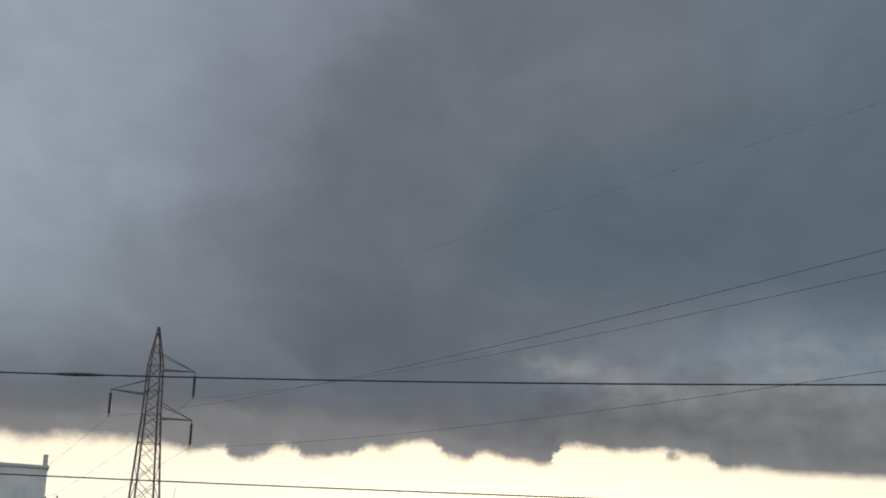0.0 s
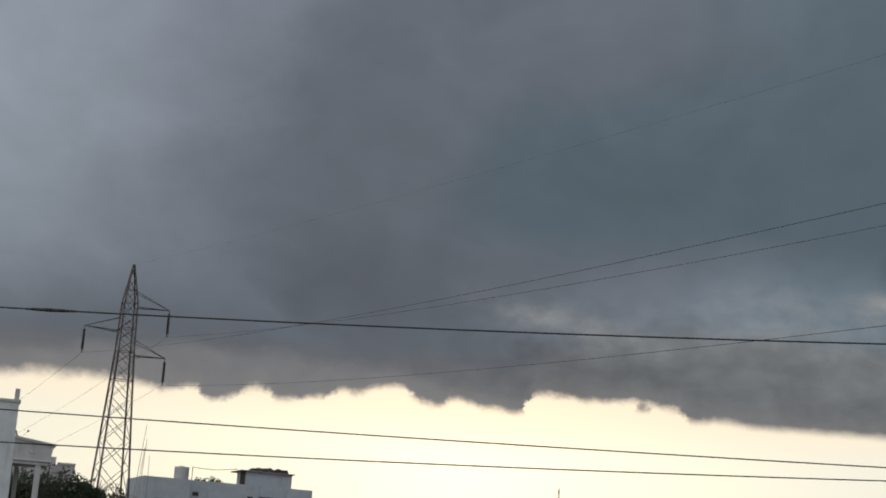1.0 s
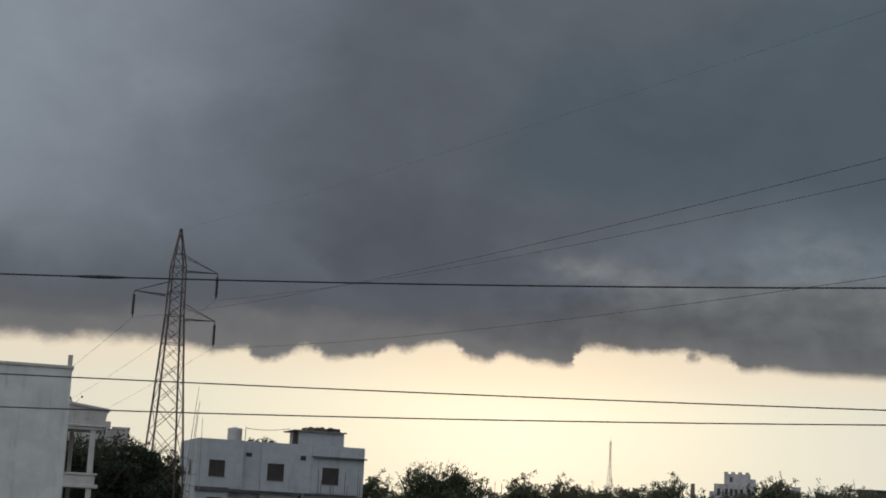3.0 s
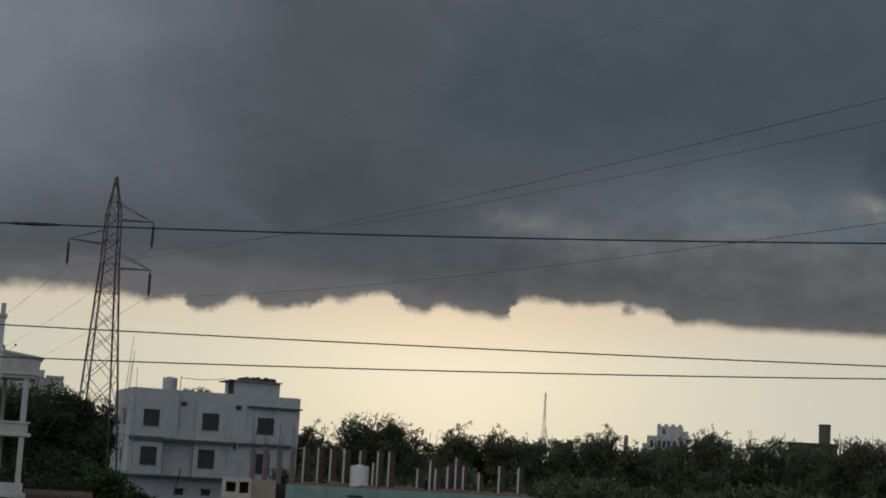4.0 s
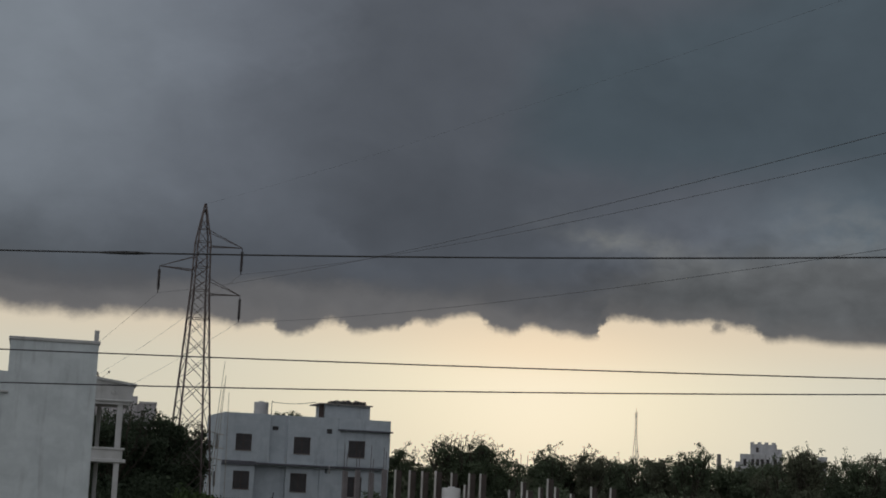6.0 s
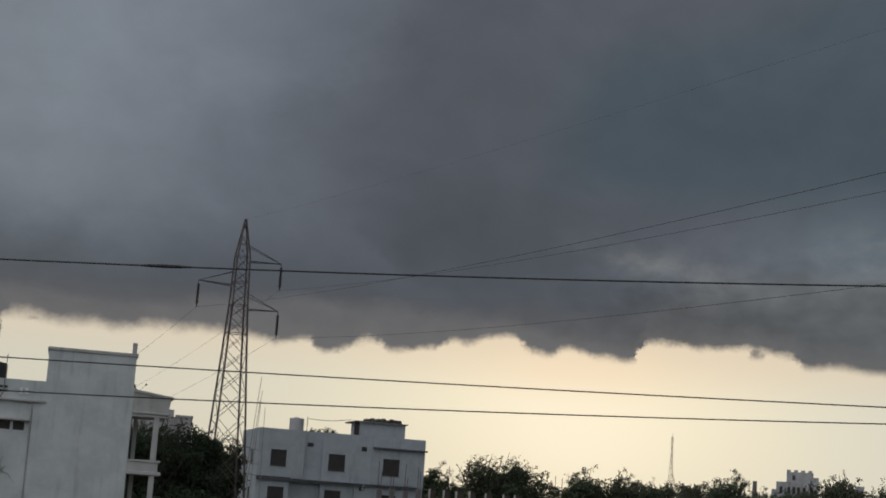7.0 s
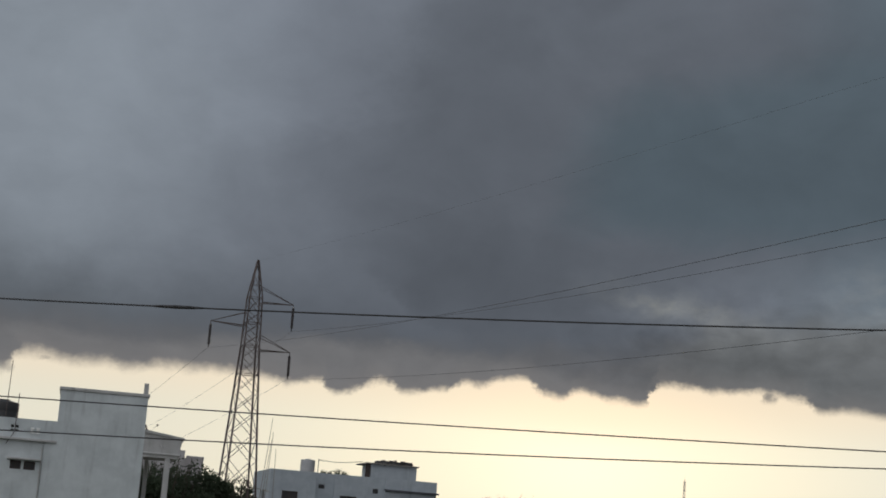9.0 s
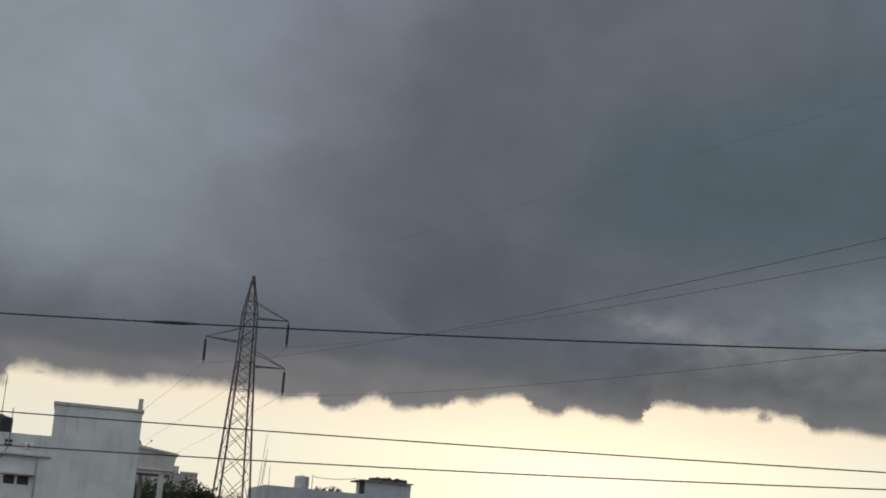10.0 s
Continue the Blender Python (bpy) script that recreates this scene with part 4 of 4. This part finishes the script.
for az, top in ((-2.23, 0.71), (-0.27, 0.89), (0.33, 0.73), (0.87, 0.76), (1.41, 0.57)):
    bare_column(az, top, 101.0, 0.36)
roof_tank(Matrix.Translation(spot(-2.70, 0, 95.2) + Vector((0, 0, 4.5 - EYE.z))), 0.53, 1.36, M_WHITETANK, "white plastic water tank on the unfinished roof", 3, 0.015)


# ---- trees ----
def leaf_mesh(name, centres, size, rnd_np, material, parent, flat=0.5):
    """Many small leaves, each its own rhomb, about the given centres."""
    n = len(centres)
    d = rnd_np.normal(size=(n, 3))
    d /= np.linalg.norm(d, axis=1)[:, None]
    e = np.cross(d, rnd_np.normal(size=(n, 3)))
    e /= np.linalg.norm(e, axis=1)[:, None] + 1e-9
    s = size * rnd_np.uniform(0.6, 1.4, size=(n, 1))
    v = np.stack([centres - d * s, centres + e * s * flat, centres + d * s, centres - e * s * flat], axis=1).reshape(-1, 3)
    faces = np.arange(4 * n).reshape(-1, 4)
    data = bpy.data.meshes.new(name)
    data.from_pydata(v.tolist(), [], faces.tolist())
    data.materials.append(material)
    ob = new(name, data)
    ob.parent = parent
    return ob


def tree(az, top, r, spread, seed, leaf=M_LEAF, leaves=3600, size=0.2, airy=0.35, label="bushy dark green tree behind the rooftops", low=0.12, bare=False):
    """A tree whose tip stands at that bearing and height angle. airy: the share of thin twigs that stick out of the crown."""
    rnd = random.Random(seed)
    rnp = np.random.default_rng(seed)
    foot = spot(az, 0, r)
    tall = EYE.z + r * math.tan(radians(top))
    t = empty("tree", Matrix.Translation((foot.x, foot.y, -0.3)), label, "tree", "trees behind the rooftops")
    tall += 0.3
    wood = bmesh.new()
    girth = 0.05 * tall
    knots = [Vector((0, 0, 0))]
    for k in range(1, 5):
        knots.append(Vector((rnd.uniform(-0.05, 0.05) * tall * k / 4, rnd.uniform(-0.05, 0.05) * tall * k / 4, tall * 0.62 * k / 4)))
    for k in range(4):
        bar(wood, knots[k], knots[k + 1], girth * (1 - k * 0.19), 7, girth * (1 - (k + 1) * 0.19))
    clumps = []
    for k in range(16):
        base = knots[1].lerp(knots[4], rnd.random() ** 0.8)
        q = rnd.uniform(0, math.tau)
        reach = spread * rnd.uniform(0.55, 1.0)
        rise = tall * rnd.uniform(0.12, 0.34)
        end = base + Vector((math.cos(q) * reach, math.sin(q) * reach, rise))
        end.z = min(end.z, tall * rnd.uniform(0.84, 0.93))
        mid = base.lerp(end, 0.5) + Vector((0, 0, rise * 0.15))
        bar(wood, base, mid, girth * 0.32, 5, girth * 0.2)
        bar(wood, mid, end, girth * 0.2, 5, girth * 0.08)
        clumps += [(mid, spread * rnd.uniform(0.26, 0.42)), (end, spread * rnd.uniform(0.14, 0.36))]
    for k in range(int(10 + 8 * airy)):
        q, g = rnd.uniform(0, math.tau), math.sqrt(rnd.random())
        h = tall * rnd.uniform(low, 0.84)
        wide = spread * (1.0 if h < tall * 0.6 else 0.75)
        clumps.append((Vector((math.cos(q) * g * wide, math.sin(q) * g * wide, h)), spread * rnd.uniform(0.3, 0.5)))
    weights = np.array([c[1] ** 2 for c in clumps])
    pick = rnp.choice(len(clumps), size=leaves, p=weights / weights.sum())
    pos = np.array([tuple(clumps[i][0]) for i in pick])
    rad = np.array([clumps[i][1] for i in pick])[:, None]
    off = rnp.normal(size=(leaves, 3)) * 0.52
    off[:, 2] *= 0.8
    pos = pos + off * rad
    keep = (pos[:, 2] > 0.3) & (pos[:, 2] < tall * (0.98 - 0.16 * airy + 0.03 * np.sin(pos[:, 0] * 2.3 + seed)))
    pos = pos[keep]
    # twigs reaching out of the top, with loose leaves
    extra = []
    for k in range(int((80 if bare else 34) * airy) + 6):
        q, g = rnd.uniform(0, math.tau), math.sqrt(rnd.random()) * spread * 0.9
        base = Vector((math.cos(q) * g, math.sin(q) * g, tall * rnd.uniform(0.66, 0.8)))
        tip = base + Vector((math.cos(q) * rnd.uniform(0, 0.6), math.sin(q) * rnd.uniform(0, 0.6), 0))
        tip.z = tall * (rnd.uniform(0.84, 0.97) - 0.10 * (g / spread) ** 2)
        if k == 0:
            tip.z = tall * 0.985
        bar(wood, knots[3], base, 0.10, 4, 0.06)
        bow = base.lerp(tip, 0.55) + Vector((rnd.gauss(0, 0.22), rnd.gauss(0, 0.22), 0.05))
        bar(wood, base, bow, 0.075, 4, 0.055)
        bar(wood, bow, tip, 0.055, 4, 0.03)
        for _ in range(rnd.randint(2, 4)):
            w = rnd.uniform(0.25, 0.95)
            fork = base.lerp(bow, w / 0.55) if w < 0.55 else bow.lerp(tip, (w - 0.55) / 0.45)
            out = fork + Vector((rnd.gauss(0, 0.38), rnd.gauss(0, 0.38), rnd.uniform(0.1, 0.45)))
            out.z = min(out.z, tall * 0.985)
            bar(wood, fork, out, 0.045, 4, 0.025)
            for _ in range(rnd.randint(2, 5) if bare else rnd.randint(8, 18)):
                extra.append((out.x + rnd.gauss(0, 0.13), out.y + rnd.gauss(0, 0.13), out.z + rnd.gauss(0, 0.10)))
        for _ in range(rnd.randint(3, 8) if bare else rnd.randint(14, 30)):
            w = rnd.random() ** 0.7
            p = base.lerp(bow, w).lerp(bow.lerp(tip, w), w)
            extra.append((p.x + rnd.gauss(0, 0.12), p.y + rnd.gauss(0, 0.12), p.z + rnd.gauss(0, 0.1)))
    part("trunk", wood, M_BARK, t, "grey-brown trunk and limbs")
    sizes = np.concatenate([np.full(len(pos), size), np.full(len(extra), 0.10)])[:, None]
    leaf_mesh("crown", np.concatenate([pos, np.array(extra)]), sizes, rnp, leaf, t)
    return t


# bearing, tip height, distance, spread
ROW_A = ((-4.75, 2.1, 165, 1.8), (-3.3, 1.72, 150, 2.4), (-2.3, 2.58, 140, 3.0), (-1.2, 1.85, 148, 2.2), (-0.3, 1.6, 175, 2.6), (0.65, 2.2, 150, 1.5), (1.3, 1.7, 152, 1.4),
         (2.05, 2.15, 150, 1.2), (2.9, 1.95, 158, 2.2), (3.9, 2.05, 155, 2.2), (4.7, 2.1, 150, 1.8), (5.5, 2.35, 145, 1.7), (6.6, 1.95, 150, 1.8), (7.4, 1.62, 160, 2.2))
ROW_B = ((8.0, 2.08, 200, 2.4), (7.2, 1.85, 195, 2.2), (9.7, 2.1, 190, 2.0), (13.0, 2.2, 165, 2.2), (8.6, 2.3, 150, 1.9), (9.15, 2.62, 146, 1.5), (10.3, 2.05, 155, 2.2), (11.1, 2.4, 150, 1.9), (11.8, 2.45, 152, 1.8), (12.5, 2.2, 142, 1.6), (13.6, 2.5, 146, 1.5),
         (14.3, 2.55, 145, 1.6), (15.0, 2.55, 148, 1.6), (16.0, 2.4, 150, 2.2), (17.3, 2.5, 150, 2.5))
for i, (az, top, r, spread) in enumerate(ROW_A + ROW_B):
    tree(az, top + 0.12, r, spread * 1.08, 40 + i, M_LEAF_MID if i < 5 else M_LEAF_OLIVE if i % 3 == 1 else M_LEAF, 26000 if i == 2 else 14000, 0.118, 0.15 if i == 0 else 0.9 if i in (2, 5, 6, 7, 11, 19, 25, 26) else 0.5, bare=i in (2, 24, 25, 26))
# the big trees between the white house and the tower
tree(-13.6, 3.2, 118, 2.5, 5, M_LEAF_DEEP, 32000, 0.112, 0.4, "large dense dark green tree beside the white house")
tree(-12.85, 2.75, 121, 2.2, 6, M_LEAF_DEEP, 27000, 0.112, 0.4, "large dense dark green tree below the transmission tower")
tree(-14.2, 3.0, 114, 2.4, 7, M_LEAF_DEEP, 29000, 0.112, 0.4, "large dense dark green tree beside the white house")
tree(-15.2, 3.05, 121, 2.6, 10, M_LEAF_DEEP, 24000, 0.112, 0.3, "large dense dark green tree beside the white house")
tree(-11.75, 2.3, 172, 2.4, 8, M_LEAF_DEEP, 12000, 0.16, 0.6, "dark green tree behind the transmission tower")
tree(-11.58, 2.62, 134, 1.2, 11, M_LEAF_DEEP, 14000, 0.11, 0.5, "slender dark green tree grown up beside the tower legs")
tree(-12.0, 1.7, 132, 2.0, 9, M_LEAF_DEEP, 20000, 0.112, 0.4, "dense dark green tree below the transmission tower")


def shrub(az, top, r, spread, seed, leaf, leaves=5500):
    rnd = random.Random(seed)
    rnp = np.random.default_rng(seed)
    foot = spot(az, 0, r)
    tall = EYE.z + r * math.tan(radians(top)) + 0.3
    s = empty("shrub", Matrix.Translation((foot.x, foot.y, -0.3)), "dense green shrub growing below the taller trees", "shrub", "shrubs below the trees")
    wood = bmesh.new()
    clumps = []
    for k in range(9):
        q = rnd.uniform(0, math.tau)
        tip = Vector((math.cos(q) * spread * rnd.uniform(0.2, 0.9), math.sin(q) * spread * rnd.uniform(0.2, 0.9), tall * rnd.uniform(0.35, 0.82)))
        bar(wood, (0, 0, 0), tip, 0.12, 5, 0.04)
        clumps.append((tip, spread * rnd.uniform(0.35, 0.55)))
        clumps.append((tip * 0.6, spread * rnd.uniform(0.4, 0.6)))
    pick = rnp.integers(0, len(clumps), leaves)
    pos = np.array([tuple(clumps[i][0]) for i in pick])
    rad = np.array([clumps[i][1] for i in pick])[:, None]
    off = rnp.normal(size=(leaves, 3)) * 0.5
    off[:, 2] *= 0.8
    pos = pos + off * rad
    pos = pos[(pos[:, 2] > 0.1) & (pos[:, 2] < tall)]
    part("stems", wood, M_BARK, s)
    leaf_mesh("leaves", pos, 0.15, rnp, leaf, s)


SHRUBS = np.random.default_rng(21)
for i in range(40):
    shrub(-4.7 + i * 0.58 + SHRUBS.uniform(-0.15, 0.15), SHRUBS.uniform(1.5, 1.82), SHRUBS.uniform(158, 172), SHRUBS.uniform(2.0, 2.8), 400 + i, (M_LEAF, M_LEAF, M_LEAF_OLIVE)[i % 3], 6000)
for i in range(34):
    shrub(-4.6 + i * 0.66 + SHRUBS.uniform(-0.2, 0.2), SHRUBS.uniform(0.35, 1.15), SHRUBS.uniform(118, 134), SHRUBS.uniform(1.5, 2.3), 200 + i, (M_LEAF, M_LEAF_OLIVE, M_LEAF)[i % 3])
for i, (az, top, r, spread) in enumerate(((-11.7, 0.5, 110, 1.6), (-11.2, 0.25, 112, 1.5), (-12.6, 0.2, 108, 1.8), (-13.5, -0.2, 105, 1.8), (-10.4, -0.35, 114, 1.3), (-12.9, 1.2, 112, 2.2), (-14.4, 0.8, 110, 2.0), (-10.8, 0.1, 113, 1.2))):
    shrub(az, top, r, spread, 300 + i, M_LEAF_FRESH if i < 2 else M_LEAF_DEEP)


# ---- low shed beside the white house ----
def shed():
    h = empty("shed", facing(-12.75, 97), "low shed with a rusty brown corrugated roof", "shed")
    part("wall", boxed(-1.7, 1.7, 0.2, 0.35, -0.3, 3.05), M_BEIGE, h)
    part("wall", boxed(-1.7, -1.55, 0.351, 3.2, -0.3, 3.05), M_BEIGE, h)
    part("wall", boxed(1.55, 1.7, 0.351, 3.2, -0.3, 3.05), M_BEIGE, h)
    part("wall", boxed(-1.7, 1.7, 3.201, 3.35, -0.3, 3.35), M_BEIGE, h)
    bm = bmesh.new()
    rows = []
    for v, z in ((-0.1, 3.10), (3.6, 3.52)):
        for lift in (0.0, -0.02):
            rows.append([bm.verts.new((-1.95 + 3.9 * k / 78, v, z + lift + 0.025 * math.sin(k * math.pi / 2))) for k in range(79)])
    for a, b in ((0, 2), (3, 1), (1, 0), (2, 3)):
        for k in range(78):
            bm.faces.new((rows[a][k], rows[a][k + 1], rows[b][k + 1], rows[b][k]))
    part("roof", bm, M_RUST, h, "rusty brown corrugated roof sheet", smooth=True)


def facing(az, r):
    p = spot(az, 0, r)
    return Matrix.LocRotScale((p.x, p.y, 0), Euler((0, 0, radians(-az))), None)


shed()


# ---- far skyline ----
def far_house(m, blocks, holes, label, mat=M_FAR):
    """A far building: blocks (x0, x1, y0, y1, z0, z1) and dark openings on its front (x0, x1, z0, z1)."""
    h = empty("building", m, label, "building")
    for b in blocks:
        part("wall", boxed(*b), mat, h)
    for x0, x1, y, z0, z1 in holes:
        w = part("window", boxed(x0, x1, y - 0.03, y - 0.004, z0, z1), M_FRAME, h)
        part("pane", boxed(x0 + 0.08, x1 - 0.08, y - 0.05, y - 0.032, z0 + 0.08, z1 - 0.08), M_GLASS, w)
    return h


def rise(el, r):
    return EYE.z + r * math.tan(radians(el))


# stepped white building with battlements, 290 m off; 5.06 m to the degree
K = 290 * math.pi / 180
Z = [rise(e, 290) for e in (1.46, 1.88, 2.14, 2.34, 2.56)]
castle = far_house(facing(7.85, 290), [(-0.44 * K, 0.44 * K, 0, 7, -0.3, Z[4] - 0.35), (-0.77 * K, 0.62 * K, -1.5, -0.01, -0.3, Z[2]), (-0.92 * K, -0.775 * K, -1.2, 4, -0.3, Z[1]), (0.445 * K, 0.62 * K, 0, 5, -0.3, Z[3])]
                   + [(x * K, (x + 0.13) * K, 0.0, 0.4, Z[4] - 0.348, Z[4]) for x in (-0.44, -0.2, 0.03, 0.27)],
                   [(-0.25 * K, -0.16 * K, 0, Z[3] - 0.6, Z[3] + 0.2)] + [(x * K, (x + 0.1) * K, -1.5, Z[1] - 0.7, Z[1] + 0.5) for x in (-0.66, -0.4, -0.24, -0.08, 0.1, 0.34)],
                   "far white stepped building with battlements and dark openings")
far_house(facing(9.4, 285), [(-3.4, 2.7, 0, 8, -0.3, rise(2.02, 285)), (1.2, 2.75, -0.3, 3, rise(2.02, 285) + 0.002, rise(2.14, 285))], [(-2.6, -1.2, 0, 10.5, 12.0), (0.0, 1.4, 0, 10.5, 12.0)], "far pale concrete building half hidden by trees")
far_house(facing(12.7, 235), [(-3.3, 3.0, 0, 6, -0.3, rise(2.11, 235)), (-3.6, 3.2, -0.3, 6.3, rise(2.11, 235) + 0.002, rise(2.16, 235))], [(-2.4, -1.0, 0, 9.0, 10.8), (0.8, 2.2, 0, 9.0, 10.8)], "dark flat-roofed concrete building behind the trees", M_FARDARK)
drum = empty("water_tank", Matrix.Translation((*spot(13.0, 0, 236).xy, rise(2.16, 235))), "tall dark cylindrical concrete water tank on a roof", "water tank")
part("body", lathe(bmesh.new(), [(0.80, 0.0), (0.80, 2.35), (0.86, 2.36), (0.86, 2.6), (0.7, 2.66)], 24), M_CONCRETE_OLD, drum, smooth=False)
far_house(facing(-13.65, 210), [(-0.6, 0.4, -0.5, 4, -0.3, rise(3.17, 210)), (-6.5, 2.75, 0, 6, -0.3, rise(2.93, 210)), (0.6, 2.8, -0.2, 5, rise(2.93, 210) + 0.002, rise(3.01, 210)), (-2.7, -0.62, -0.2, 5, rise(2.93, 210) + 0.002, rise(3.06, 210))], [(1.4, 2.0, 0, 11.2, 12.4)], "far grey-white flat-roofed building above the trees", M_FARPINK)
post = part("chimney", lathe(bmesh.new(), [(0.62, 0), (0.24, rise(2.06, 200)), (0.26, rise(2.08, 200)), (0.22, rise(2.11, 200))], 12), M_CONCRETE)
post.location = (*spot(6.37, 0, 200).xy, 0)
tagged(post, "slim grey tapered chimney standing among the trees", "chimney")


def radio_mast():
    r = 480
    p = spot(3.55, 0, r)
    t = empty("radio_mast", Matrix.Translation((p.x, p.y, -0.2)), "far slender steel lattice radio mast", "mast")
    tall = rise(3.45, r)
    feet = [Vector((math.cos(q), math.sin(q), 0)) for q in (0.5, 0.5 + math.tau / 3, 0.5 + 2 * math.tau / 3)]

    def half(h):
        return 0.30 if h > rise(2.75, r) else 0.30 + 1.0 * (rise(2.75, r) - h) / rise(2.75, r) * 2.2

    hs = [tall * k / 16 for k in range(17)]
    for a, b in zip(feet, feet[1:] + feet[:1]):
        bm = bmesh.new()
        for h0, h1 in zip(hs, hs[1:]):
            bar(bm, a * half(h0) + Vector((0, 0, h0)), a * half(h1) + Vector((0, 0, h1)), 0.13)
        part("leg", bm, M_HAZESTEEL, t)
        bm = bmesh.new()
        for h0, h1 in zip(hs, hs[1:]):
            bar(bm, a * half(h0) + Vector((0, 0, h0)), b * half(h1) + Vector((0, 0, h1)), 0.04)
            bar(bm, b * half(h0) + Vector((0, 0, h0)), a * half(h1) + Vector((0, 0, h1)), 0.04)
        part("bracing", bm, M_HAZESTEEL, t)
    bm = bmesh.new()
    bar(bm, (0, 0, tall - 1.0), (0, 0, tall + 1.2), 0.16, 6, 0.08)
    part("spike", bm, M_HAZESTEEL, t)


radio_mast()
for az, top, r in ((-4.0, 1.95, 170), (-0.35, 1.85, 180), (-0.12, 1.80, 180), (0.2, 1.9, 180)):
    foot = spot(az, 0, r)
    bm = bmesh.new()
    bar(bm, (0, 0, -0.3), (0, 0, rise(top, r)), 0.07, 5)
    rod = part("steel_rod", bm, M_STEEL)
    rod.location = (foot.x, foot.y, 0)
    tagged(rod, "thin upright steel rod above the treetops", "rod", "rods above the treetops")

# potted plants behind the parapet of the blue house
for i, (u, spread, tall) in enumerate(((4.75, 0.3, 0.60), (5.3, 0.3, 0.56), (6.05, 0.4, 0.72), (6.6, 0.3, 0.62))):
    pot = empty("potted_plant", HOUSE_B @ pose(u, 1.2, 11.2), "leafy green plant in a clay pot behind the roof parapet", "plant", "plants on the roof")
    part("pot", lathe(bmesh.new(), [(0.13, 0), (0.19, 0.28), (0.21, 0.28), (0.21, 0.33), (0.17, 0.33)], 14), M_SOIL, pot)
    rnp = np.random.default_rng(70 + i)
    g = rnp.normal(size=(160, 3)) * (spread * 0.5, spread * 0.5, 0.17) + (0, 0, tall + 0.05)
    leaf_mesh("leaves", g, 0.10, rnp, M_LEAF, pot)
    bm = bmesh.new()
    for _ in range(3):
        q = rnp.uniform(-0.15, 0.15, 2)
        bar(bm, (0, 0, 0.3), (q[0], q[1], tall), 0.03, 4)
    part("stem", bm, M_BARK, pot)
